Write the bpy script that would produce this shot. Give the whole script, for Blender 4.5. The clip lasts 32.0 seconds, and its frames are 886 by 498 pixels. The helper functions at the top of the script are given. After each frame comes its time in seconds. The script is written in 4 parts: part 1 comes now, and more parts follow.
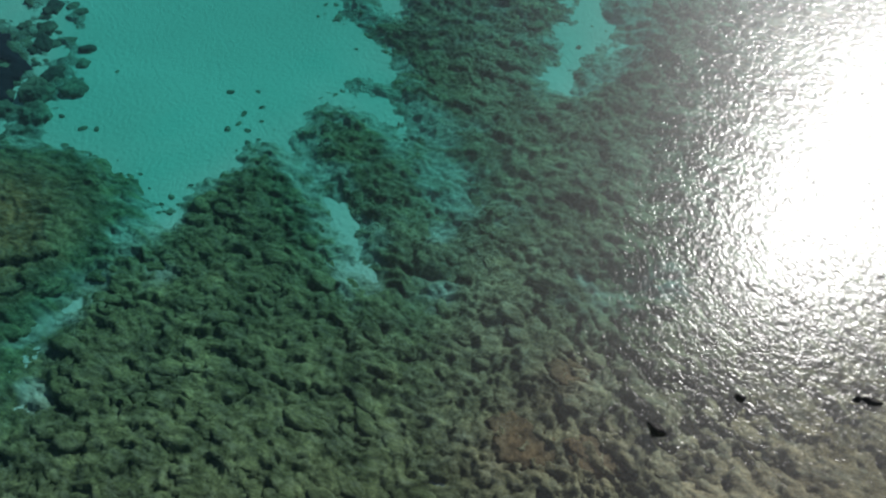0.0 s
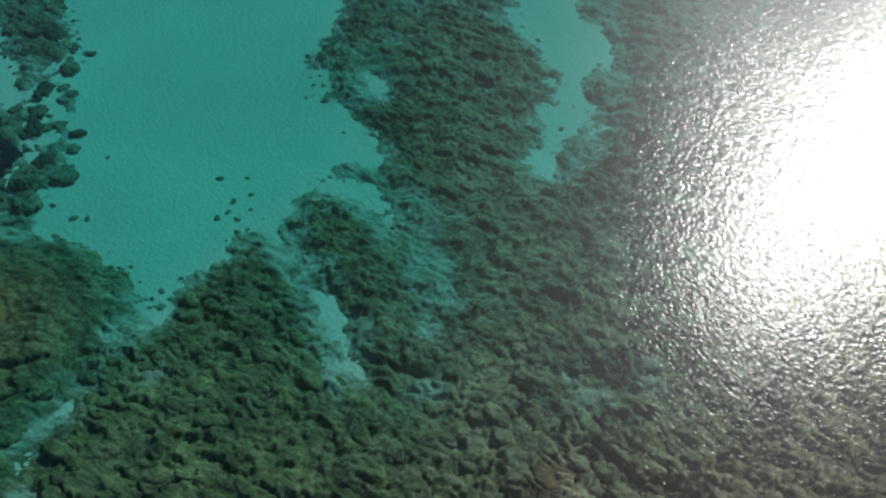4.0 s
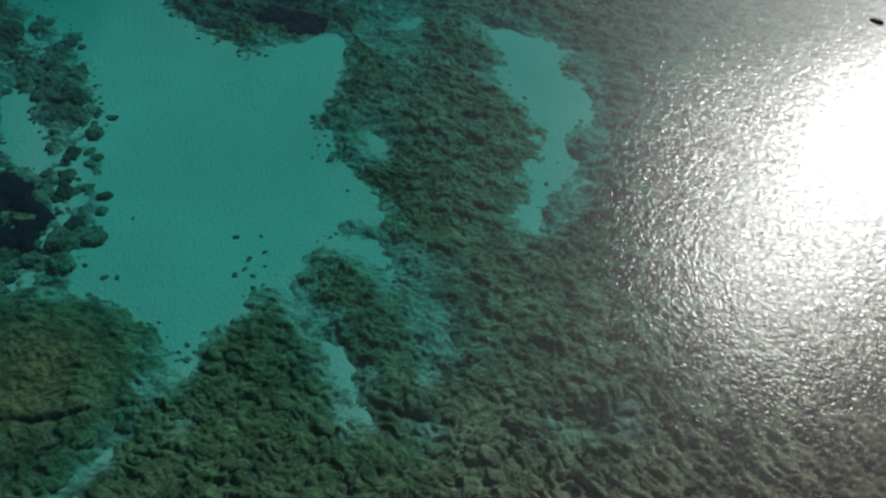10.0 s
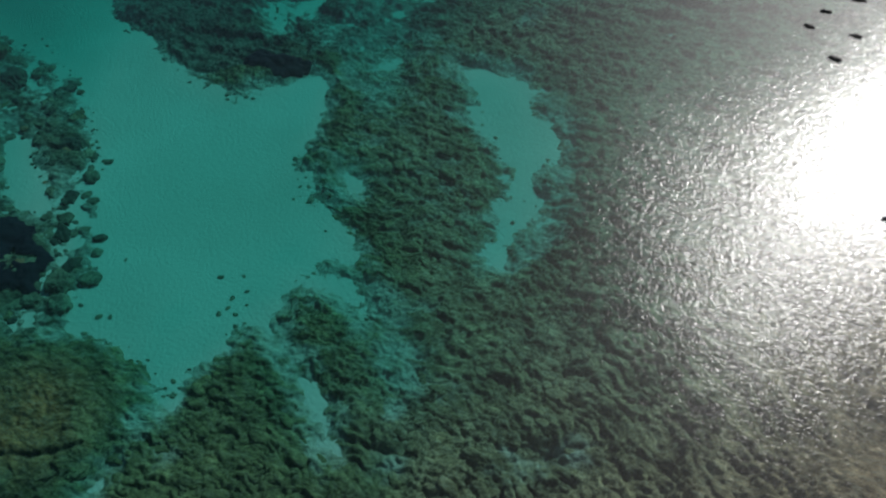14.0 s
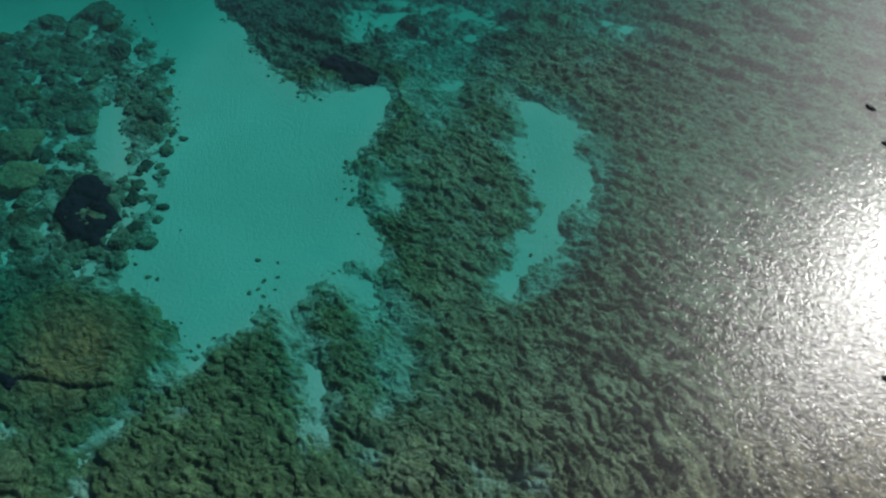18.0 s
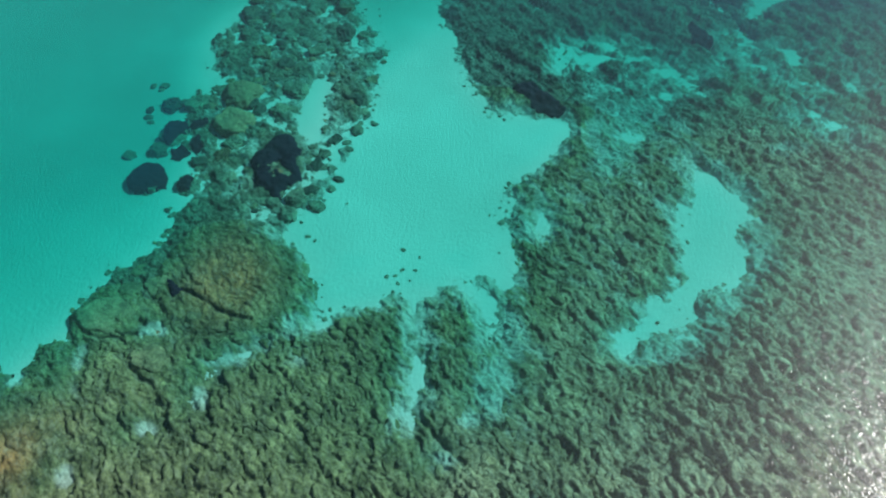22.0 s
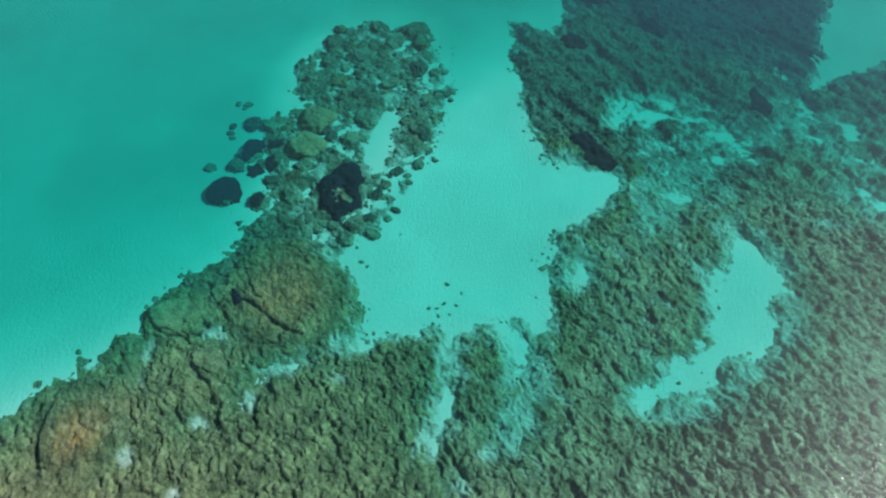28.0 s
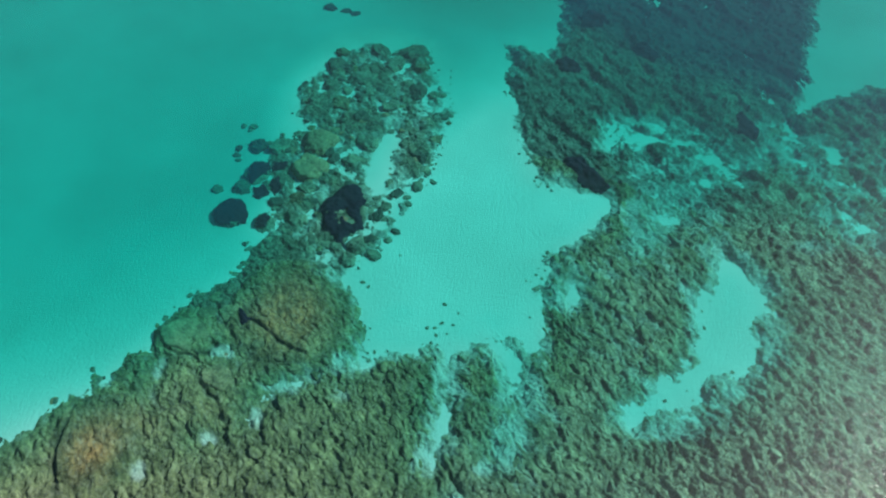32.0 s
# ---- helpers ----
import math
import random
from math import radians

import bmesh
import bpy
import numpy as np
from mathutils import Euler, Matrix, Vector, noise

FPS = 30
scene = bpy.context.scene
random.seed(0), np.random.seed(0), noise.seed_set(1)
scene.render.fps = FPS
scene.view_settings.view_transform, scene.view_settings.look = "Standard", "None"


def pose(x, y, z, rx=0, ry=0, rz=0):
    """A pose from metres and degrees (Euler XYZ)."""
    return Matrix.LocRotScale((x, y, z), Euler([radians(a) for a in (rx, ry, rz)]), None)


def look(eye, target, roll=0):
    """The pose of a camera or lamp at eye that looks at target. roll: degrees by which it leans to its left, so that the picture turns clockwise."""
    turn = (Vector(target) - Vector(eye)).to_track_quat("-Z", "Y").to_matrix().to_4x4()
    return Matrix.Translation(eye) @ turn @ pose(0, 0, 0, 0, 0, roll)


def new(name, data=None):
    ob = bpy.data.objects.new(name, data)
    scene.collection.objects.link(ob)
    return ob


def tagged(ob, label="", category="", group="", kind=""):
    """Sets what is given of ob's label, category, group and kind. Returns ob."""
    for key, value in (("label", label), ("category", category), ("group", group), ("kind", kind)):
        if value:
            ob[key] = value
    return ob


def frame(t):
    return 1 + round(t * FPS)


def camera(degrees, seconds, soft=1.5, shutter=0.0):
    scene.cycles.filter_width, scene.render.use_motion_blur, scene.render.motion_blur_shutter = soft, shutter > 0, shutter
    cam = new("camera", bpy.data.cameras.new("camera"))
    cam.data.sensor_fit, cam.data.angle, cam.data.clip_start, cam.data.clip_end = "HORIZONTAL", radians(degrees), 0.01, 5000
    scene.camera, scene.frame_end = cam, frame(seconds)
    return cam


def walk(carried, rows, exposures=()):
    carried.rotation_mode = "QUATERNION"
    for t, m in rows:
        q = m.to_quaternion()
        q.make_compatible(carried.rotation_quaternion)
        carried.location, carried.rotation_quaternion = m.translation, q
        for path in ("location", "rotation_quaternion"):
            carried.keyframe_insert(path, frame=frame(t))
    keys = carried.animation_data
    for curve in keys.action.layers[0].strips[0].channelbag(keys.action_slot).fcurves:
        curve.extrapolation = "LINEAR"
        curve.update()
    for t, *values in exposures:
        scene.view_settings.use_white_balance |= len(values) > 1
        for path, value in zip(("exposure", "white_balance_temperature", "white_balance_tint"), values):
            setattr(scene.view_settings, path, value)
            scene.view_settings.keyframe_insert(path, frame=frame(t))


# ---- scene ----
cam = camera(64.6, 32.0, soft=2.2)
PATH = [  # seconds, eye, heading, tilt, lean
    (0.0, 0.000, 0.000, 18.000, 0.00, -55.08, 0.47),
    (0.5, -0.036, 0.582, 18.050, -0.25, -54.45, 0.60),
    (1.0, 0.024, 1.120, 18.209, -0.12, -53.99, 0.53),
    (1.5, 0.122, 1.648, 18.705, -0.23, -54.21, 0.69),
    (2.0, 0.123, 1.864, 18.947, -0.21, -54.10, 0.78),
    (3.0, 0.129, 1.935, 19.524, -0.91, -53.97, 1.07),
    (3.5, 0.076, 1.964, 19.795, -1.31, -54.00, 1.22),
    (5.5, 0.201, 1.904, 20.803, -1.71, -53.66, 1.04),
    (6.0, 0.157, 1.942, 21.189, -2.08, -53.81, 1.28),
    (7.0, 0.133, 1.839, 21.728, -2.13, -53.58, 1.10),
    (8.0, 0.171, 1.725, 22.238, -1.87, -53.39, 0.79),
    (9.0, 0.127, 1.798, 22.904, -1.92, -53.52, 0.80),
    (10.0, 0.121, 1.855, 23.442, -1.74, -53.51, 0.52),
    (11.0, 0.032, 1.897, 24.032, -1.52, -53.41, 0.18),
    (12.0, 0.473, 1.981, 24.687, -0.43, -53.44, -0.81),
    (13.0, 1.144, 2.005, 25.401, -0.27, -53.49, -1.04),
    (14.0, 2.127, 1.994, 26.158, 0.01, -53.47, -1.36),
    (15.0, 3.233, 1.941, 26.810, -0.01, -53.41, -1.36),
    (15.5, 3.884, 1.862, 27.166, -0.04, -53.36, -1.23),
    (17.5, 4.990, 1.668, 28.430, -0.25, -53.44, -0.66),
    (18.0, 5.034, 1.725, 28.862, 10.57, -53.79, -0.22),
    (18.5, 5.369, 1.728, 29.054, 19.98, -53.66, -0.44),
    (19.0, 5.634, 1.725, 29.104, 23.19, -53.33, -0.76),
    (20.0, 5.798, 1.589, 29.550, 25.80, -53.08, -0.37),
    (21.0, 6.118, 1.516, 29.889, 28.79, -52.63, -0.43),
    (22.0, 6.228, 1.462, 30.369, 31.71, -52.42, -0.40),
    (23.0, 6.425, 1.528, 30.968, 34.79, -52.29, -0.44),
    (24.0, 6.558, 1.665, 31.607, 36.91, -52.35, -0.32),
    (25.0, 6.664, 1.586, 32.106, 38.13, -52.13, -0.16),
    (25.5, 6.712, 1.701, 32.504, 38.56, -52.25, -0.25),
    (27.5, 6.788, 1.646, 33.583, 39.09, -52.06, 0.01),
    (28.0, 6.939, 1.696, 33.802, 39.26, -51.99, -0.13),
    (29.0, 6.970, 1.713, 34.298, 39.22, -51.89, -0.03),
    (30.0, 7.094, 1.802, 34.912, 39.43, -51.93, -0.22),
    (31.0, 7.039, 1.622, 35.467, 39.12, -51.87, 0.06),
    (32.0, 7.070, 1.648, 36.163, 39.13, -51.97, 0.12),
]


def view(x, y, z, heading, tilt, lean):
    """The pose of the drone's camera: heading to the left of +y, tilt above the horizon, lean as look() has it."""
    h, p = radians(heading), radians(tilt)
    ahead = Vector((-math.sin(h) * math.cos(p), math.cos(h) * math.cos(p), math.sin(p)))
    return look((x, y, z), Vector((x, y, z)) + ahead, lean)


EXPOSURES = [(0.0, -0.31), (1.5, -0.33), (3.5, -0.43), (6.0, -0.70), (9.0, -0.80), (13.0, -0.86), (16.0, -0.80), (17.4, -0.66), (18.1, -0.44), (18.6, 0.02),
             (20.0, 0.52), (22.0, 0.64), (24.0, 0.66), (28.0, 0.70), (32.0, 0.70)]
walk(cam, [(row[0], view(*row[1:])) for row in PATH], EXPOSURES)

# ---- light: a clear sky and one sun ----
SUN_ELEVATION, SUN_AZIMUTH = 42.0, 42.5  # azimuth from +y towards +x
world = bpy.data.worlds.new("sky")
scene.world = world
world.use_nodes = True
wn = world.node_tree.nodes
sky = wn.new("ShaderNodeTexSky")
sky.sky_type, sky.sun_disc = "NISHITA", False
sky.sun_elevation, sky.sun_rotation = radians(SUN_ELEVATION), radians(SUN_AZIMUTH)
wn["Background"].inputs["Strength"].default_value = 0.056
world.node_tree.links.new(sky.outputs[0], wn["Background"].inputs["Color"])
sun = new("sun", bpy.data.lights.new("sun", "SUN"))
sun.data.energy, sun.data.angle, sun.data.color = 4.7, radians(0.5), (1.0, 0.98, 0.95)
_el, _az = radians(SUN_ELEVATION), radians(SUN_AZIMUTH)
sun.matrix_world = look((0, 0, 60), Vector((0, 0, 60)) - Vector((math.sin(_az) * math.cos(_el), math.cos(_az) * math.cos(_el), math.sin(_el))))


# ---- materials ----
class Mat:
    """A small wrapper to write node materials briefly."""

    def __init__(self, name):
        self.m = bpy.data.materials.new(name)
        self.m.use_nodes = True
        self.n, self.l = self.m.node_tree.nodes, self.m.node_tree.links
        self.n.clear()
        self.out = self.n.new("ShaderNodeOutputMaterial")
        self.pos = self.n.new("ShaderNodeNewGeometry").outputs["Position"]

    def node(self, kind, **values):
        node = self.n.new(kind)
        for key, value in values.items():
            self.put(node, key.replace("_", " "), value)
        return node

    def put(self, node, key, value):
        socket = node.inputs[key]
        if hasattr(value, "is_output"):
            self.l.new(value, socket)
        else:
            socket.default_value = value

    def scaled(self, sx, sy, sz, turn=0.0):
        mp = self.n.new("ShaderNodeMapping")
        mp.vector_type = "TEXTURE"
        self.l.new(self.pos, mp.inputs["Vector"])
        mp.inputs["Scale"].default_value = (1 / sx, 1 / sy, 1 / sz)
        mp.inputs["Rotation"].default_value = (0, 0, turn)
        return mp.outputs[0]

    def noise(self, scale, detail=4.0, rough=0.55, vector=None, distortion=0.0):
        node = self.node("ShaderNodeTexNoise", Scale=scale, Detail=detail, Roughness=rough, Distortion=distortion)
        self.l.new(vector or self.pos, node.inputs["Vector"])
        return node.outputs["Fac"]

    def cells(self, scale, vector=None, feature="F1"):
        node = self.node("ShaderNodeTexVoronoi", Scale=scale)
        node.feature = feature
        self.l.new(vector or self.pos, node.inputs["Vector"])
        return node

    def ramp(self, fac, *stops):
        node = self.n.new("ShaderNodeValToRGB")
        el = node.color_ramp.elements
        while len(el) < len(stops):
            el.new(0.5)
        for e, (p, c) in zip(el, stops):
            e.position, e.color = p, (*c, 1.0) if len(c) == 3 else c
        self.l.new(fac, node.inputs[0])
        return node.outputs[0]

    def grey(self, fac, a, b, lo=0.0, hi=1.0):
        node = self.node("ShaderNodeMapRange")
        node.inputs[1].default_value, node.inputs[2].default_value = a, b
        node.inputs[3].default_value, node.inputs[4].default_value = lo, hi
        self.l.new(fac, node.inputs[0])
        return node.outputs[0]

    def mix(self, fac, a, b, blend="MIX"):
        node = self.n.new("ShaderNodeMix")
        node.data_type, node.blend_type = "RGBA", blend
        for i, v in ((0, fac), (6, a), (7, b)):
            if hasattr(v, "is_output"):
                self.l.new(v, node.inputs[i])
            else:
                node.inputs[i].default_value = v if i == 0 else (*v, 1.0)
        return node.outputs[2]

    def math(self, op, a, b=0.0):
        node = self.n.new("ShaderNodeMath")
        node.operation = op
        for i, v in ((0, a), (1, b)):
            if hasattr(v, "is_output"):
                self.l.new(v, node.inputs[i])
            else:
                node.inputs[i].default_value = v
        return node.outputs[0]

    def bump(self, height, strength, distance, normal=None):
        node = self.node("ShaderNodeBump", Strength=strength, Distance=distance, Height=height)
        if normal:
            self.l.new(normal, node.inputs["Normal"])
        return node.outputs[0]

    def attribute(self, name):
        node = self.n.new("ShaderNodeAttribute")
        node.attribute_name = name
        return node.outputs["Fac"]

    def random(self):
        return self.n.new("ShaderNodeObjectInfo").outputs["Random"]

    def solid(self, colour, rough=0.8, normal=None, spec=0.3, matt=0.3):
        b = self.node("ShaderNodeBsdfPrincipled", Roughness=rough)
        b.inputs["Specular IOR Level"].default_value = spec
        b.inputs["Diffuse Roughness"].default_value = matt
        self.put(b, "Base Color", colour if hasattr(colour, "is_output") else (*colour, 1.0))
        if normal:
            self.l.new(normal, b.inputs["Normal"])
        self.l.new(b.outputs[0], self.out.inputs["Surface"])
        return self.m


def reef_material(name="algae_covered_reef_rock", rust=0.0, turf_dark=(0.065, 0.07, 0.032), turf_light=(0.178, 0.17, 0.083), deep=False):
    k = Mat(name)
    parts = k.n.new("ShaderNodeSeparateXYZ")
    k.l.new(k.pos, parts.inputs[0])
    bedded = k.scaled(0.55, 1.25, 1.0, -0.45)
    broad, mid, fine = k.noise(0.13, 4), k.noise(0.9, 5, 0.65), k.noise(10.0, 5, 0.78, bedded)
    turf = k.mix(k.grey(mid, 0.36, 0.64), turf_dark, turf_light)
    brown = k.mix(k.grey(mid, 0.36, 0.66), (0.145, 0.108, 0.066), (0.41, 0.32, 0.215))
    inshore = k.math("ADD", k.grey(parts.outputs[0], -7.0, 8.0), k.grey(broad, 0.3, 0.7, -0.45, 0.45))
    rock = k.mix(k.grey(inshore, 0.25, 1.0, 0.0, 0.9), turf, brown)
    if rust:
        patch = k.math("MULTIPLY", k.attribute("rust"), k.grey(k.noise(1.1, 5, 0.7), 0.3, 0.62, 0.0, 0.8))
        rock = k.mix(patch, rock, (0.31, 0.155, 0.06))
    rock = k.mix(k.grey(k.noise(0.22 + rust, 4, 0.6), 0.58 - 0.2 * rust, 0.7, 0.0, 0.5), rock, (0.2, 0.14, 0.065))
    rock = k.mix(1.0, rock, k.ramp(fine, (0.3, (0.5, 0.5, 0.5)), (0.7, (1.55, 1.55, 1.5))), "MULTIPLY")
    rock = k.mix(1.0, rock, k.ramp(k.noise(2.6, 6, 0.75, bedded), (0.34, (0.5, 0.5, 0.5)), (0.66, (1.6, 1.6, 1.58))), "MULTIPLY")
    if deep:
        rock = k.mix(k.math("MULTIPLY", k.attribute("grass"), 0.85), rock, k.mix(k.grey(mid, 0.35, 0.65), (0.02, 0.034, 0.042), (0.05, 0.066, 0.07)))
    # crevice shade, painted near-black into the rock colour
    rock = k.mix(k.math("MULTIPLY", k.attribute("joint_shade"), 0.65), rock, (0.02, 0.024, 0.016))
    pale = k.math("MULTIPLY", k.grey(k.noise(3.4, 6, 0.8, bedded), 0.48, 0.66, 0.0, 0.8), k.grey(inshore, 0.2, 1.0, 0.45, 0.95))
    rock = k.mix(pale, rock, (0.36, 0.335, 0.245))
    sanded = k.math("MULTIPLY", k.attribute("dust"), k.grey(k.noise(4.5, 5, 0.7, bedded), 0.22, 0.6, 0.35, 1.0))
    rock = k.mix(sanded, rock, (0.43, 0.42, 0.36))
    creased = k.math("ABSOLUTE", k.math("SUBTRACT", k.noise(5.0, 5, 0.7, bedded, 0.5), 0.5))
    relief = k.math("ADD", k.math("MULTIPLY", fine, 0.7), k.math("MULTIPLY", creased, 1.4))
    return k.solid(rock, 0.85, k.bump(relief, 1.0, 0.1), 0.2, 0.4)


def sand_material():
    k = Mat("pale_sea_sand")
    broad, fine = k.noise(0.12, 3), k.noise(6.0, 4, 0.65)
    colour = k.mix(k.grey(broad, 0.35, 0.65), (0.42, 0.41, 0.36), (0.5, 0.49, 0.44))
    colour = k.mix(k.grey(fine, 0.3, 0.75, 0.0, 0.35), colour, (0.35, 0.34, 0.29))
    waves = k.node("ShaderNodeTexWave", Scale=1.1, Distortion=16.0, Detail=2.0, Detail_Scale=0.9)
    k.l.new(k.scaled(1, 1, 1, 0.5), waves.inputs["Vector"])
    relief = k.math("ADD", k.math("MULTIPLY", waves.outputs["Fac"], 0.09), fine)
    return k.solid(colour, 0.9, k.bump(relief, 0.9, 0.06), 0.15, 0.0)


def boulder_material(name, dark, light, tip):
    k = Mat(name)
    mid, fine = k.noise(1.3, 5, 0.65), k.noise(7.0, 4, 0.7)
    colour = k.mix(k.grey(mid, 0.36, 0.66), dark, light)
    colour = k.mix(k.grey(k.noise(0.8, 3), 0.5, 0.68), colour, tip)
    shade = k.grey(k.random(), 0, 1, 0.8, 1.2)
    grain = k.ramp(fine, (0.3, (0.5, 0.5, 0.5)), (0.7, (1.4, 1.4, 1.35)))
    colour = k.mix(1.0, k.mix(1.0, colour, grain, "MULTIPLY"), shade, "MULTIPLY")
    return k.solid(colour, 0.85, k.bump(k.math("ADD", mid, fine), 0.8, 0.08), 0.2)


def weed_material():
    k = Mat("black_purple_seaweed")
    fine = k.noise(9.0, 4, 0.7)
    return k.solid(k.mix(k.grey(fine, 0.3, 0.7), (0.004, 0.003, 0.008), (0.014, 0.009, 0.02)), 0.8, k.bump(fine, 0.6, 0.05), 0.1)


def meadow_material():
    k = Mat("deep_seagrass")
    mid, fine = k.noise(0.5, 4, 0.6), k.noise(5.0, 4, 0.7)
    colour = k.mix(k.grey(mid, 0.35, 0.65), (0.02, 0.042, 0.042), (0.042, 0.07, 0.066))
    colour = k.mix(k.math("MULTIPLY", k.attribute("dust"), k.grey(fine, 0.4, 0.65)), colour, (0.5, 0.5, 0.42))
    return k.solid(colour, 0.9, k.bump(fine, 0.8, 0.1), 0.1)


def wet_rock_material():
    k = Mat("wet_dark_shore_rock")
    mid, fine = k.noise(3.0, 5, 0.65), k.noise(16.0, 4, 0.7)
    colour = k.mix(k.grey(mid, 0.35, 0.65), (0.012, 0.011, 0.01), (0.05, 0.045, 0.04))
    return k.solid(colour, 0.45, k.bump(k.math("ADD", mid, fine), 0.9, 0.06), 0.4)


def beach_material():
    k = Mat("damp_beach_sand")
    mid, fine = k.noise(0.8, 4, 0.6), k.noise(30.0, 3, 0.6)
    colour = k.mix(k.grey(mid, 0.35, 0.65), (0.3, 0.24, 0.18), (0.42, 0.36, 0.29))
    colour = k.mix(k.grey(k.noise(3.5, 3), 0.62, 0.7, 0, 0.6), colour, (0.13, 0.1, 0.08))
    return k.solid(colour, 0.6, k.bump(k.math("ADD", fine, mid), 0.4, 0.03), 0.3)


def foam_material():
    k = Mat("thin_white_foam")
    return k.solid(k.mix(k.grey(k.noise(5.0, 4, 0.7), 0.35, 0.6), (0.55, 0.55, 0.52), (0.85, 0.85, 0.84)), 0.7)


def water_material():
    """Sea water as one sheet: the column below it tints what passes, deeper away from the shore; its ripples mirror sky and sun."""
    k = Mat("clear_sea_water")
    column = k.math("MULTIPLY", k.attribute("column"), -1.0)
    tint = k.n.new("ShaderNodeCombineColor")
    for i, absorbed in enumerate((1.38, 0.15, 0.19)):
        k.l.new(k.math("EXPONENT", k.math("MULTIPLY", column, absorbed)), tint.inputs[i])
    tint = tint.outputs[0]
    through_it = k.node("ShaderNodeBsdfTransparent", Color=tint)
    deep = k.grey(k.attribute("column"), 0.9, 2.6)
    murk = k.node("ShaderNodeBsdfDiffuse", Color=k.mix(deep, (0.14, 0.52, 0.38), (0.03, 0.4, 0.5)))
    clear = k.n.new("ShaderNodeMixShader")
    k.l.new(k.math("ADD", k.grey(k.attribute("column"), 0.1, 1.0, 0.002, 0.024), k.math("MULTIPLY", deep, 0.04)), clear.inputs[0])
    k.l.new(through_it.outputs[0], clear.inputs[1])
    k.l.new(murk.outputs[0], clear.inputs[2])
    small = k.noise(8.5, 3, 0.55, k.scaled(1.0, 0.7, 1.0, 0.5), 0.6)
    chop = k.noise(2.4, 3, 0.55, k.scaled(0.8, 1.2, 1.0, 0.9), 0.5)
    sparkle = k.noise(17.0, 2, 0.6, k.scaled(1.0, 0.75, 1.0, 0.3))
    ripple = k.math("ADD", k.math("MULTIPLY", small, 0.29), k.math("MULTIPLY", chop, 0.33))
    ripple = k.math("ADD", ripple, k.math("MULTIPLY", sparkle, 0.05))
    ripple = k.math("MULTIPLY", k.math("MULTIPLY", ripple, k.grey(k.attribute("column"), 0.1, 0.3, 1.5, 1.0)), k.attribute("wind"))
    normal = k.bump(ripple, 0.19, 0.25)
    core = k.node("ShaderNodeBsdfGlossy", Roughness=0.2, Normal=normal)
    wide = k.node("ShaderNodeBsdfGlossy", Roughness=0.46)
    for lobe in (core, wide):
        lobe.distribution = "BECKMANN"
        lobe.inputs["Color"].default_value = (1, 1, 1, 1)
    gloss = k.n.new("ShaderNodeMixShader")
    gloss.inputs[0].default_value = 0.37
    k.l.new(core.outputs[0], gloss.inputs[1])
    k.l.new(wide.outputs[0], gloss.inputs[2])
    slant = k.n.new("ShaderNodeLayerWeight")
    slant.inputs["Blend"].default_value = 0.5
    fresnel = k.math("ADD", k.math("MULTIPLY", k.math("POWER", slant.outputs["Facing"], 3.0), 0.8), 0.031)
    both = k.n.new("ShaderNodeMixShader")
    k.l.new(fresnel, both.inputs[0])
    k.l.new(clear.outputs[0], both.inputs[1])
    k.l.new(gloss.outputs[0], both.inputs[2])
    k.l.new(both.outputs[0], k.out.inputs["Surface"])
    return k.m


REEF, SANDY, WEEDY, MEADOW = reef_material(), sand_material(), weed_material(), meadow_material()
WET_ROCK, BEACHY, FOAMY, WATER = wet_rock_material(), beach_material(), foam_material(), water_material()
GREEN_ROCK = boulder_material("green_turf_boulder", (0.07, 0.075, 0.052), (0.18, 0.175, 0.125), (0.22, 0.195, 0.13))
OCHRE_ROCK = boulder_material("ochre_boulder", (0.2, 0.105, 0.062), (0.33, 0.18, 0.1), (0.36, 0.185, 0.1))
# turf colours carry the blue-grey haze of the deeper water, painted in
DEEP_REEF = reef_material("haze_tinted_deep_reef_rock", 0.0, (0.04, 0.055, 0.045), (0.12, 0.135, 0.105), True)
DOME_ROCK = reef_material("orange_turf_dome", 0.7, (0.042, 0.047, 0.021), (0.12, 0.115, 0.055))
RIDGE_REEF = reef_material("grey_green_ridge_rock", 0.0, (0.045, 0.048, 0.03), (0.13, 0.125, 0.085))
SHELF_ROCK = boulder_material("olive_turf_boulder", (0.08, 0.078, 0.045), (0.2, 0.185, 0.1), (0.24, 0.19, 0.105))
BROWN_ROCK = boulder_material("brown_shallow_rock", (0.06, 0.042, 0.026), (0.22, 0.14, 0.075), (0.26, 0.19, 0.12))
DARK_ROCK = boulder_material("dark_turf_boulder", (0.025, 0.035, 0.028), (0.075, 0.08, 0.06), (0.1, 0.095, 0.065))

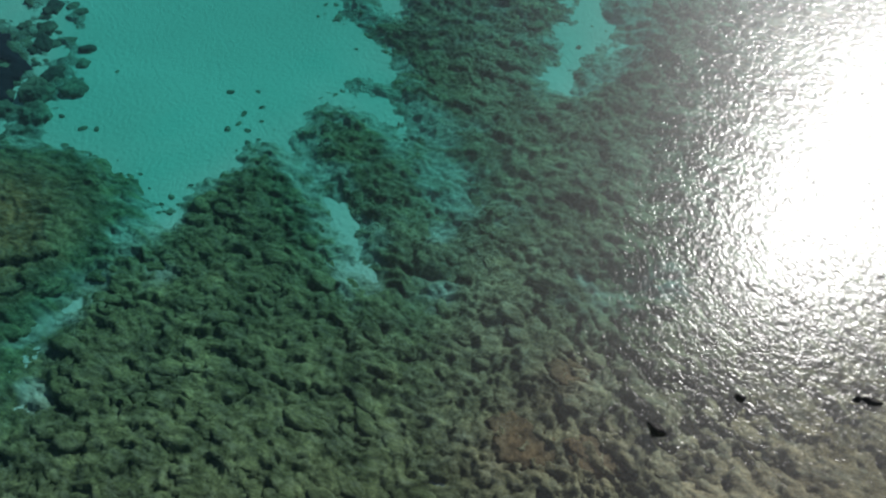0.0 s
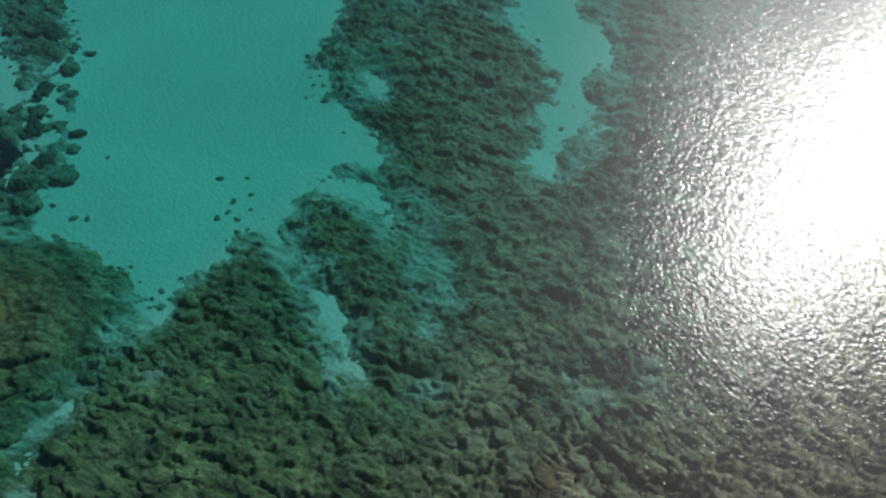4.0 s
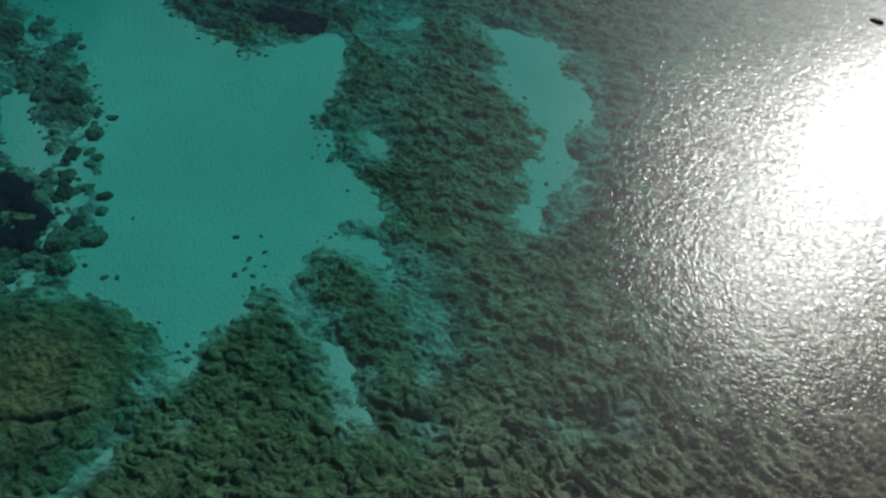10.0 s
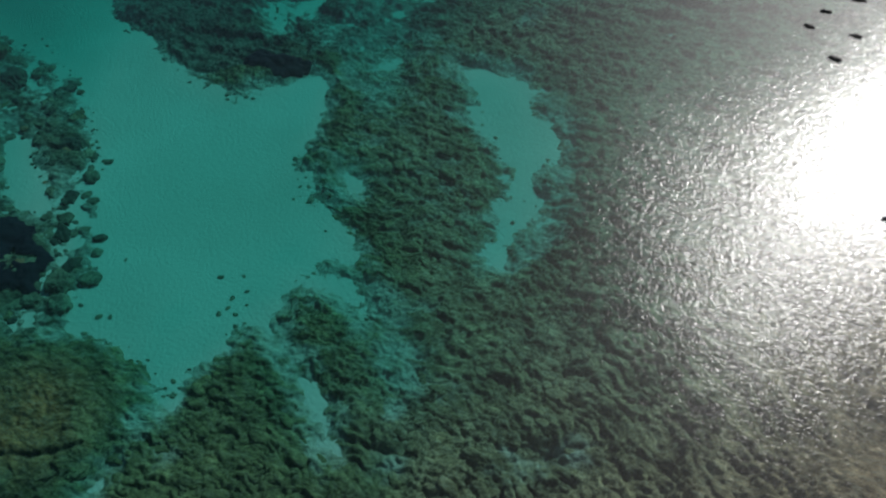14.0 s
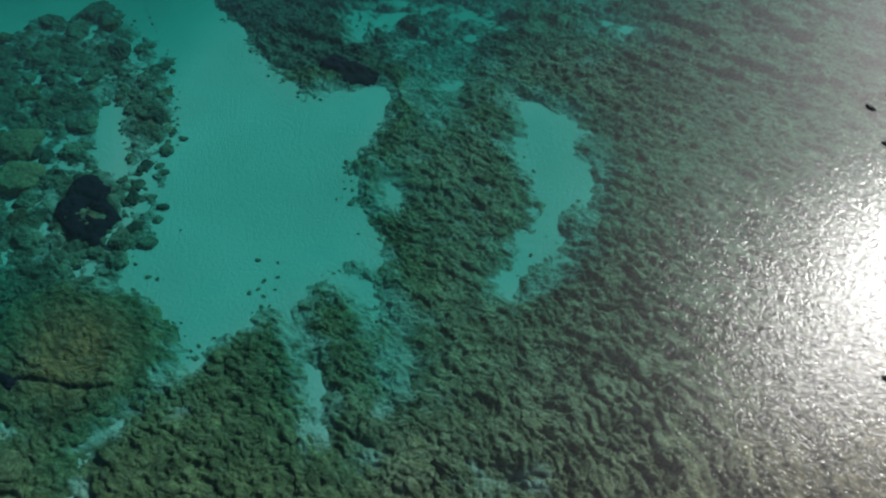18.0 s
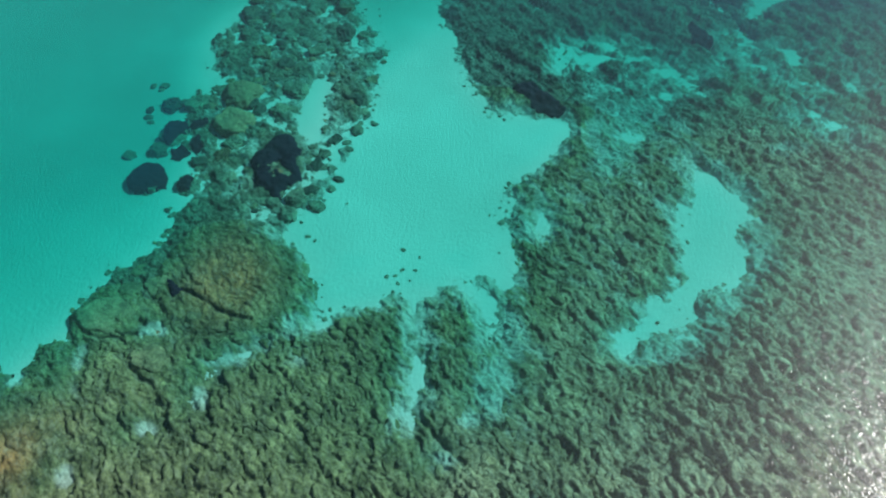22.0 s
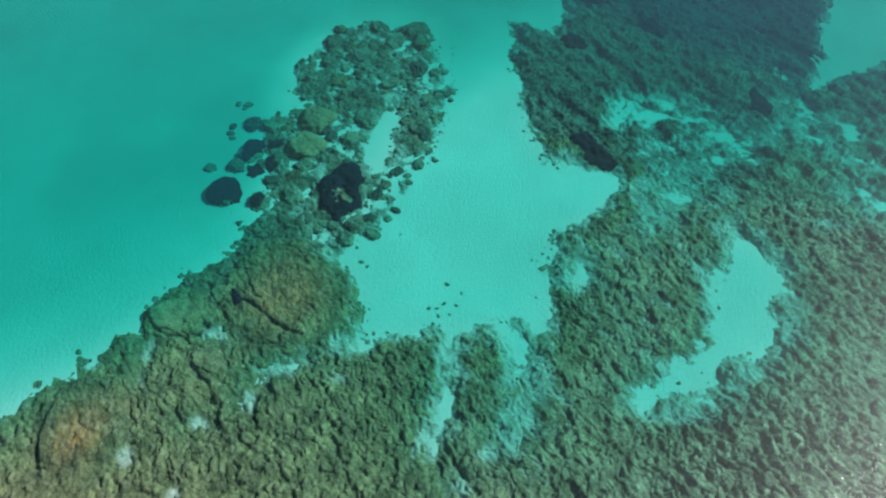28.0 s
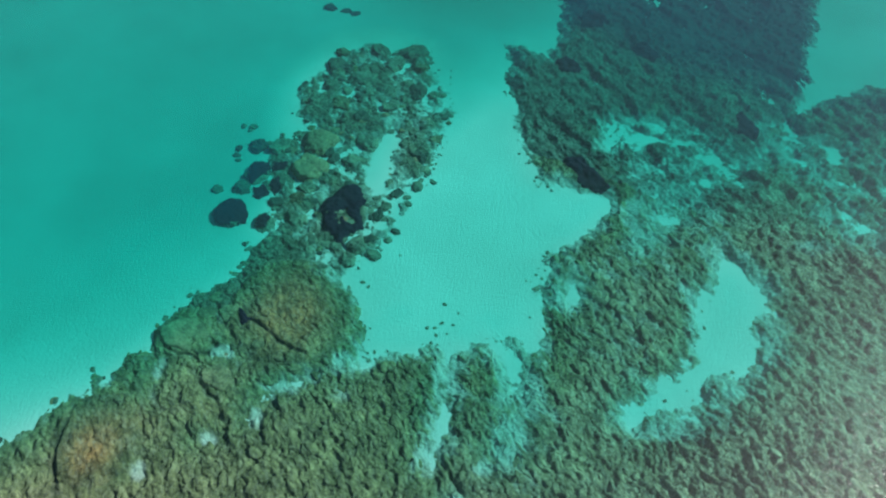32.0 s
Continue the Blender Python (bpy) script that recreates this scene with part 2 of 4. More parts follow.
# ---- plan: outlines of the sand between the reefs, and the shore ----
SAND_WEST = [
    (-19, -11.2), (-21.9, -3.1), (-21.4, -1.5), (-21.3, -0.5), (-21.5, 0.1), (-21.5, 1.3), (-21.2, 2.2), (-20.8,
    3.2), (-21.5, 3.8), (-20.5, 3.8), (-20.5, 5.1), (-20.8, 6.2), (-20.1, 7.1), (-21, 7.9), (-20.8, 8.9), (-21.3,
    9.5), (-21.3, 10.6), (-21.3, 11.7), (-20.6, 12.9), (-20.6, 14.3), (-21, 15.4), (-21.6, 16.3), (-21.6, 17.8),
    (-22.8, 19.8), (-24.2, 20.6), (-25, 21.5), (-26.9, 22.6), (-27.8, 23.8), (-28.6, 24.6), (-28.3, 25.5), (-27.9,
    27), (-29, 27.4), (-31.7, 30), (-31.4, 32.3), (-31.5, 34), (-31.9, 36.1), (-30.8, 38.4), (-29.1, 38.7),
    (-27.7, 40.9), (-25.7, 40.4), (-23.8, 38.5), (-21.5, 36.6), (-19.6, 35.5), (-24.7, 42.8), (-37.4, 57.6),
    (-105.9, 2.2)
]
SAND_STAR = [
    (-37.6, 59), (-25.6, 42.1), (-21.4, 36.6), (-19.3, 35.3), (-18.7, 33.6), (-18, 31.8), (-16.2, 29.1), (-16.7,
    27.7), (-16.1, 25.2), (-15.1, 23.1), (-14.8, 21.4), (-14.7, 20), (-15.3, 18.5), (-15.9, 18.1), (-15.2, 17.9),
    (-14.1, 17.9), (-12.3, 17.1), (-11.1, 16.2), (-10.5, 15.2), (-10.1, 14.5), (-9.4, 14.4), (-9.2, 14.7), (-9.2,
    15.6), (-8, 16.8), (-7.3, 17.7), (-6.3, 18.4), (-5.5, 19.3), (-5.4, 20), (-5.3, 20.7), (-4.9, 20.8), (-3.9,
    20.3), (-3.4, 20.2), (-3.8, 21.5), (-3, 21.8), (-2.1, 21.7), (-2.7, 23.1), (-3.5, 24.8), (-4.7, 25.8), (-4.6,
    27.5), (-5.6, 28), (-5.5, 28.9)
]
SAND_STAR_EAST = [
    (-5.5, 28.9), (-4.8, 30.2), (-4.5, 32.3), (-4.5, 33.9), (-4.7, 35.7), (-6.4, 35), (-7.9, 34.4), (-9.9, 33.6),
    (-11.9, 35), (-13.6, 36.5), (-17, 40.3), (-18.9, 42), (-19.6, 43.9), (-21, 45.2), (-20.5, 46.4), (-17.3,
    45.9), (-18.3, 49.6), (-30.4, 66.4), (-37.6, 59), (-19.6, 35.5), (-16.1, 27.3), (-14.2, 22.2), (-9.3, 20.4)
]
SAND_CRESCENT = [
    (3.0, 36.1), (4.3, 35.7), (5.5, 35.5), (6.6, 35.0), (7.4, 34.2), (7.3, 33.1), (7.5, 31.9), (8.0, 30.9),
    (8.5, 29.8), (8.8, 28.6), (8.3, 27.5), (7.3, 27.0), (7.1, 26.0), (6.9, 24.7), (6.3, 24.0), (5.8, 23.0),
    (5.4, 22.1), (5.3, 21.2), (4.6, 21.1), (4.1, 21.5), (4.3, 22.3), (4.7, 23.2), (4.8, 24.3), (5.5, 25.6),
    (5.6, 26.6), (5.5, 27.7), (5.2, 28.7), (4.6, 30.2), (3.9, 31.3), (3.6, 31.8), (4.2, 32.6), (4.5, 33.6),
    (3.8, 34.5), (3.7, 35.3), (2.9, 35.5)
]
SAND_EYE = [
    (-3.4, 27.4), (-2.8, 27.5), (-2.1, 26.8), (-1.9, 25.8), (-2.6, 26.2)
]
SAND_STREAK = [
    (-4.3, 16), (-3.6, 15.4), (-3, 14.6), (-2.7, 13.8), (-2.7, 13), (-2.2, 12.1), (-2.9, 12.8), (-3.4, 13.8), (-4,
    15.1)
]
SAND_SLIT = [
    (-6.4, 18.5), (-6.1, 18.7), (-5.2, 17.5), (-4.1, 16.1), (-4.4, 15.8), (-5.4, 17.4)
]
SAND_RIM = [
    (-3.5, 21.1), (-2.3, 20.6), (-1.5, 19.6), (-1.3, 18.5), (-1.3, 18), (-2.3, 19), (-3.2, 20.1)
]
SAND_TRAIL = [
    (-0.6, 17), (0, 17.2), (0.8, 16.7), (0.9, 15.7), (0.5, 15.6), (-0.3, 16.2)
]
SAND_NOTCH = [
    (-9.3, 42.1), (-8.8, 42.9), (-7.7, 42.1), (-7.3, 40.5), (-7.6, 39.7), (-8.6, 40.5)
]
SAND_NE_A = [
    (-5.7, 41.8), (-4.9, 42.9), (-3.6, 42.3), (-4.1, 44.3), (-3.5, 44.2), (-2.6, 42.3), (-3.2, 41.1), (-4.6, 41)
]
SAND_NE_B = [
    (1.3, 50.8), (2.2, 49.4), (3.9, 49.4), (5.5, 49.5), (6.8, 48.1), (5.9, 47.4), (4.1, 47.6), (2.9, 47), (2,
    46.9)
]
SAND_NE_C = [
    (6.8, 45.6), (7.9, 45.1), (9.3, 44.5), (11.1, 44.7), (11.7, 43), (10.1, 42.3), (8.7, 43.1)
]
SAND_NE_D = [
    (-8.8, 41.6), (-7.3, 44.1), (-5.4, 44.8), (-1.2, 45.7), (0.6, 42.7), (-1.2, 40.1), (-3.5, 39.7), (-5.6, 38.5)
]
SAND_NE_E = [
    (1, 47.6), (1.1, 50.5), (3.6, 49.7), (7.9, 51.5), (11.3, 49.5), (8.8, 47.5), (5.8, 46.1), (3.3, 45.2)
]
SAND_FAR_EAST = [
    (1.9, 53.6), (3.1, 56.1), (4.9, 59.2), (9.8, 65.8), (3, 91.8), (-7.3, 83.5), (-0.9, 64.2), (0.2, 59), (1.2,
    57.6)
]
SAND_POCKET_A = [
    (-12.5, 10.1), (-12.3, 10.8), (-11.5, 11.3), (-11.1, 11), (-11.6, 10.4), (-12.2, 9.8)
]
SAND_POCKET_B = [
    (-16.8, 9.5), (-16.6, 10.3), (-15.2, 10.8), (-14.7, 10.4), (-15.5, 9.5), (-16, 9)
]
SAND_POCKET_C = [
    (-14.7, 1.9), (-15, 2.5), (-14.5, 2.5), (-14, 1.8)
]
SAND_POCKET_D = [
    (-12.9, 5), (-13.4, 5.7), (-13, 5.9), (-12.3, 5.3)
]
SAND_POCKET_E = [
    (-17.8, 5), (-18.8, 6), (-19.2, 6.9), (-18.4, 6.8), (-17.5, 5.6), (-17.1, 5.1)
]
SAND_GREY = [
    (-1.2, 16.9), (-0, 17.1), (1, 15.6), (0.9, 14.3), (-0.1, 14.1), (-1, 15.3)
]
SAND_LOW = [
    (4.6, 11.9), (6, 12.1), (7, 11.9), (7.1, 11.4), (5.8, 10.9), (4.7, 10.6), (4.2, 11.1)
]
SAND_MID = [
    (-1, 12.1), (-0.1, 12), (0.2, 11.3), (-0.6, 10.9), (-1.2, 11.4)
]
SAND_LEFT = [
    (-12.4, 9.1), (-12.5, 10), (-12, 10.8), (-11.5, 11.7), (-11.1, 11.6), (-11.4, 11.2), (-11.8, 10.7), (-12,
    9.9), (-12, 9.1)
]
SAND_LEFT_LOW = [
    (-12.2, 7.8), (-12.3, 8.6), (-11.8, 8.5), (-11.4, 7.7)
]
SAND_PATCH_H = [
    (-17.5, 18.8), (-17.4, 19.6), (-16.7, 19.5), (-16.3, 18.7), (-16.8, 18.3)
]
SAND_PATCH_I = [
    (-20, 25.6), (-21.4, 28.3), (-22.3, 31.2), (-22.6, 32.3), (-21.1, 31.3), (-19.8, 29.1), (-18.4, 26.9), (-18.1,
    25)
]
SAND_PATCH_J = [
    (-28.4, 31.9), (-27.6, 32.6), (-26.4, 31.9), (-27.1, 31.3)
]
SAND_FUZZ_A = [
    (-4.4, 35.4), (-3.6, 37.2), (-2, 39.2), (-0.8, 41.2), (0.3, 40), (-0, 37), (0.3, 34), (-0.4, 32.2), (-2.2,
    33.2)
]
SAND_FUZZ_B = [
    (-3.2, 44.2), (-0.8, 44.9), (1.1, 45.6), (2.5, 45.4), (1.7, 43.2), (0.1, 42), (-1.9, 42.5)
]
SAND_FUZZ_C = [
    (-1.5, 17.8), (-1.2, 18.5), (-0.4, 18.7), (0.8, 18), (1.2, 15.8), (-0.3, 16.1)
]
SAND_FUZZ_E = [
    (4.9, 21.3), (6.1, 23.7), (7.7, 26.7), (8.8, 28.9), (8.1, 32.4), (7.4, 35.1), (8.6, 33.8), (9.8, 30.2), (9.6,
    26.4), (8.1, 23.7), (6.7, 21.2)
]
SAND_FUZZ_D = [
    (-20.5, 29.8), (-18.6, 28.9), (-16.6, 27.6), (-15.6, 24.3), (-15.1, 21.5), (-16.2, 21.8), (-17.6, 24.7),
    (-18.8, 27.3)
]
SAND = [
    SAND_WEST, SAND_STAR, SAND_STAR_EAST, SAND_CRESCENT, SAND_STREAK, SAND_SLIT,
    SAND_RIM, SAND_EYE, SAND_NOTCH, SAND_FAR_EAST, SAND_LEFT, SAND_PATCH_H, SAND_PATCH_I,
    SAND_PATCH_J,
]
FAINT = [
    SAND_TRAIL, SAND_POCKET_A, SAND_POCKET_B, SAND_POCKET_C, SAND_POCKET_D, SAND_POCKET_E,
    SAND_GREY, SAND_LOW, SAND_MID, SAND_LEFT_LOW, SAND_FUZZ_A, SAND_FUZZ_C,
    SAND_FUZZ_E, SAND_FUZZ_D,
]
THIN = [SAND_STREAK, SAND_SLIT, SAND_LEFT, SAND_EYE, SAND_RIM]
WISPS = [
    SAND_NE_A, SAND_NE_B, SAND_NE_C, SAND_NE_D, SAND_NE_E, SAND_FUZZ_B,
]
SHORE = [
    (25, 17.5), (23.6, 14.5), (22.6, 12.4), (21.5, 10.1), (16.5, 4.2), (8, 1.6)
]
MEADOW_EDGE = [
    (-26.2, 63.7), (-20, 53.2), (-17.6, 54), (-15.5, 52.9), (-13.5, 51.9), (-10.4, 53.2), (-6.4, 54.6), (-3.5,
    54.8), (-0.9, 56.8), (0.8, 57.6), (-0.6, 62.3), (-3.1, 66.9), (-6.6, 79.6)
]
RIDGE = [
    (-32, 29.9), (-32.5, 36), (-29.6, 39.3), (-25.5, 40.5), (-19.8, 35.3), (-16.3, 29.4), (-15.6, 24.3), (-14.7,
    20.5), (-16.4, 18.6), (-19.9, 17.9), (-22.1, 17), (-23.9, 20.3), (-28.4, 25.4)
]
DOMES = [
    (-15.47, 14.35, 4.1, 0.62), (-17.65, 1.7, 2.82, 0.5), (-19.28, 9.15, 1.9, 0.4), (-15.55, 8.26, 1.23, 0.3),
    (-11.66, 14.09, 1.61, 0.25)
]
CRACKS = [
    [(-16.9, 12.2), (-15.8, 12.3), (-14.3, 12.2), (-13.2, 12.4), (-12.5, 12.7)], [(-19.5, 7.7), (-18.6, 7.8), (-17.8, 8.4), (-17.2, 9.0)],
    [(-16.1, 7.9), (-15.6, 7.4), (-15.0, 7.3), (-14.5, 7.4)], [(4.6, 24.2), (5.1, 24.9), (5.4, 26.0)],
    [(-19.9, 1.3), (-19.2, 0.3), (-18.2, -0.7), (-16.8, -1.5)], [(4.0, 11.5), (5.1, 11.7), (6.1, 11.8), (7.1, 12.0), (8.1, 12.1)],
    [(2.2, 22.4), (3.0, 22.1), (3.8, 21.9)], [(-1.6, 22.1), (-0.6, 21.7), (0.3, 21.4)], [(-11.7, 8.2), (-10.9, 7.7), (-10.3, 7.3)],
    [(9.8, 18.2), (11.0, 17.6), (11.9, 16.8)], [(-1.3, 12.5), (-0.6, 12.2), (0.8, 11.9)]
]
# sand blown thinly over the rock: place, reach across and along, how thick
DUSTY_A = [
    (0.5, 26.5, 5.5, 7.0, 0.38), (-1.0, 33.5, 4.5, 5.0, 0.55), (0.5, 17.0, 4.0, 4.5, 0.4),
    (-0.3, 37.3, 4.1, 3.3, 0.62), (-3.5, 27.0, 1.9, 3.2, 0.7), (-0.8, 19.7, 1.5, 3.3, 0.75), (0.5, 15.6, 1.3,
    1.7, 0.8), (-1.6, 29.1, 1.7, 2.8, 0.45), (7.1, 23.3, 4.1, 1.4, 0.75), (8.1, 32.3, 1.3, 4.9, 0.55), (8.2,
    26.5, 1.8, 1.1, 0.75), (-10.3, 13.9, 1.7, 1.5, 0.85), (-12.3, 10.3, 1.8, 0.6, 0.9), (-11.0, 12.0, 1.5,
    0.9, 0.7), (-11.8, 8.1, 0.5, 0.9, 0.8), (-12.9, 5.5, 0.7, 0.7, 0.85), (-14.5, 2.1, 0.5, 0.7, 1.0), (-10.9,
    2.2, 0.6, 0.6, 1.0), (-8.8, 16.0, 2.2, 0.8, 0.6), (0.0, 11.6, 1.1, 0.7, 0.7), (-9.2, 12.3, 1.2, 1.0, 0.5)
]
DUSTY_B = [
    (-4.7, 15.8, 0.6, 2.1, 0.6), (-16.6, 9.7, 0.8, 0.6, 0.9), (-18.6, 6.6, 0.5, 0.9, 0.8), (-20.5, 4.0, 0.7,
    0.7, 1.0), (-7.1, 42.2, 1.9, 2.0, 0.9), (-3.6, 42.5, 1.6, 1.4, 0.85), (-2.9, 38.4, 2.3, 1.4, 0.7), (3.0,
    47.7, 1.6, 1.8, 0.85), (7.9, 43.7, 2.6, 1.5, 0.8), (8.1, 40.1, 2.1, 0.9, 0.7), (0.3, 41.2, 2.3, 2.4, 0.5),
    (-9.7, 18.0, 1.0, 0.8, 0.6), (-17.7, 42.6, 0.9, 3.9, 0.5), (1.4, 18.5, 1.8, 2.0, 0.4), (5.9, 46.3, 1.9,
    1.2, 0.8), (1.1, 44.3, 1.6, 1.5, 0.7), (-5.1, 21.1, 1.0, 0.8, 0.5)
]
BOULDER_NEAR = [
    (2.2, 6.77, 1.07), (3.68, 8.67, 0.68), (4.2, 6.29, 0.91)
]


def hashed(ix, iy, seed):
    n = (ix.astype(np.int64) * 374761393 + iy.astype(np.int64) * 668265263 + seed * 974634777) & 0xFFFFFFFF
    n = ((n ^ (n >> 13)) * 1274126177) & 0xFFFFFFFF
    n = ((n ^ (n >> 16)) * 2246822519) & 0xFFFFFFFF
    return ((n ^ (n >> 15)) & 0xFFFFFF) / float(0xFFFFFF)


def smooth(a, b, v):
    t = np.clip((v - a) / (b - a), 0, 1)
    return t * t * (3 - 2 * t)


def value_noise(x, y, seed):
    ix, iy = np.floor(x), np.floor(y)
    fx, fy = x - ix, y - iy
    fx, fy = fx * fx * fx * (fx * (fx * 6 - 15) + 10), fy * fy * fy * (fy * (fy * 6 - 15) + 10)
    a, b = hashed(ix, iy, seed), hashed(ix + 1, iy, seed)
    c, d = hashed(ix, iy + 1, seed), hashed(ix + 1, iy + 1, seed)
    return (a + (b - a) * fx) * (1 - fy) + (c + (d - c) * fx) * fy


def fractal(x, y, size, seed, octaves=4, gain=0.5):
    """Fractal noise between about -1 and 1 with features of that size in metres."""
    total, amp, norm = 0.0, 1.0, 0.0
    for o in range(octaves):
        total = total + amp * (2 * value_noise(x / size + 17.3 * o, y / size - 9.1 * o, seed + o) - 1)
        norm, amp, size = norm + amp, amp * gain, size * 0.5
    return total / norm * 1.6


def lumps(x, y, size, seed):
    """Rounded stones packed side by side: height 0 in the joints to 1 on top, and a number for each stone."""
    gx, gy = x / size, y / size
    ix, iy = np.floor(gx), np.floor(gy)
    f1, f2, who = np.full(gx.shape, 9.0), np.full(gx.shape, 9.0), np.zeros(gx.shape)
    for dx in (-1, 0, 1):
        for dy in (-1, 0, 1):
            cx, cy = ix + dx, iy + dy
            d = np.hypot(gx - cx - hashed(cx, cy, seed), gy - cy - hashed(cx, cy, seed + 1))
            nearer = d < f1
            f2 = np.where(nearer, f1, np.minimum(f2, d))
            who = np.where(nearer, hashed(cx, cy, seed + 2), who)
            f1 = np.where(nearer, d, f1)
    return np.sqrt(np.clip((f2 - f1) * 1.6, 0, 1)), who


def flakes(x, y, size, seed):
    """Broken, tilted plates of rock side by side: their height, and the width of the gap at each place."""
    gx, gy = x / size, y / size
    ix, iy = np.floor(gx), np.floor(gy)
    f1, f2, high = np.full(gx.shape, 9.0), np.full(gx.shape, 9.0), np.zeros(gx.shape)
    for dx in (-1, 0, 1):
        for dy in (-1, 0, 1):
            cx, cy = ix + dx, iy + dy
            ox, oy = gx - cx - hashed(cx, cy, seed), gy - cy - hashed(cx, cy, seed + 1)
            d = np.hypot(ox, oy)
            plate = hashed(cx, cy, seed + 2) + 1.1 * (hashed(cx, cy, seed + 3) - 0.35) * ox + 1.1 * (hashed(cx, cy, seed + 4) - 0.65) * oy
            nearer = d < f1
            f2 = np.where(nearer, f1, np.minimum(f2, d))
            high = np.where(nearer, plate, high)
            f1 = np.where(nearer, d, f1)
    return np.clip(high, -0.3, 1.3), f2 - f1


def dusting(x, y):
    """How thickly sand lies on the rock, from 0 to 1."""
    thick = np.zeros(x.shape)
    for cx, cy, across, along, much in DUSTY_A + DUSTY_B:
        reach = 1.5 * max(across, along)
        box = (np.abs(x - cx) < reach) & (np.abs(y - cy) < reach)
        bx_, by_ = x[box] - cx, y[box] - cy
        q = np.hypot((0.79 * bx_ + 0.62 * by_) / across, (0.79 * by_ - 0.62 * bx_) / along) + 0.3 * fractal(x[box], y[box], 1.6, 161, 4, 0.6)
        thick[box] = np.maximum(thick[box], much * smooth(1.2, 0.25, q))
    return thick


def inside_by(x, y, outline):
    """Metres from an outline, positive inside."""
    far, inside = np.full(x.shape, 1e9), np.zeros(x.shape, bool)
    for (ax, ay), (bx, by) in zip(outline, outline[1:] + outline[:1]):
        ex, ey = bx - ax, by - ay
        t = np.clip(((x - ax) * ex + (y - ay) * ey) / (ex * ex + ey * ey + 1e-9), 0, 1)
        far = np.minimum(far, (x - ax - t * ex) ** 2 + (y - ay - t * ey) ** 2)
        if ey:
            inside ^= ((ay > y) != (by > y)) & (x < ax + (y - ay) * ex / ey)
    return np.where(inside, 1.0, -1.0) * np.sqrt(far)


def near_outline(x, y, outline, reach=3.0):
    """inside_by, worked out only near the outline's box; -reach elsewhere."""
    px, py = [p[0] for p in outline], [p[1] for p in outline]
    box = (x > min(px) - reach) & (x < max(px) + reach) & (y > min(py) - reach) & (y < max(py) + reach)
    far = np.full(x.shape, -reach)
    far[box] = inside_by(x[box], y[box], outline)
    return far


def sandiness(x, y):
    """Metres into the nearest sand patch, negative on the reef, with a frayed edge."""
    best = np.full(x.shape, -1e9)
    for outline in SAND:
        best = np.maximum(best, near_outline(x, y, outline) - (0.2 if outline in THIN else 0.06))
    for outline in FAINT:
        best = np.maximum(best, np.minimum(near_outline(x, y, outline) * 0.8 - 0.75, -0.45))
    for outline in WISPS:
        streaks = fractal(0.9 * x + 0.5 * y, 1.7 * (0.8 * y - 0.5 * x), 1.7, 117, 5, 0.65)
        best = np.maximum(best, np.minimum(np.minimum(near_outline(x, y, outline), 0.9 * streaks - 0.42), 0.2))
    ridge = near_outline(x, y, RIDGE)
    return np.where(ridge > 0, np.maximum(best, np.minimum(1.2 * fractal(x, y, 1.5, 111, 4, 0.6) - 0.58, ridge)), best)


def shore_distance(x, y):
    """Metres seawards of the waterline, negative on land."""
    line = [(160.0, 120.0), (60.0, 42.0), (36.0, 26.5), (28.5, 21.5), *SHORE, (-14.0, -7.0), (-60.0, -40.0)]
    land = line + [(900.0, -700.0), (900.0, 900.0)]
    return -inside_by(x, y, land)


def sand_level(x, y, shore):
    z = -1.25 + 0.05 * fractal(x, y, 7.0, 3, 3) - 0.03 * np.clip(-22 - x, 0, 60) - 0.02 * np.clip(y - 62, 0, 60)
    z = np.maximum(z, -4.5)
    return np.where(shore < 8, z * smooth(-1.0, 7.5, shore) + 0.25 * smooth(2.0, -6.0, shore) + 0.4 * smooth(-4, -30, shore), z)


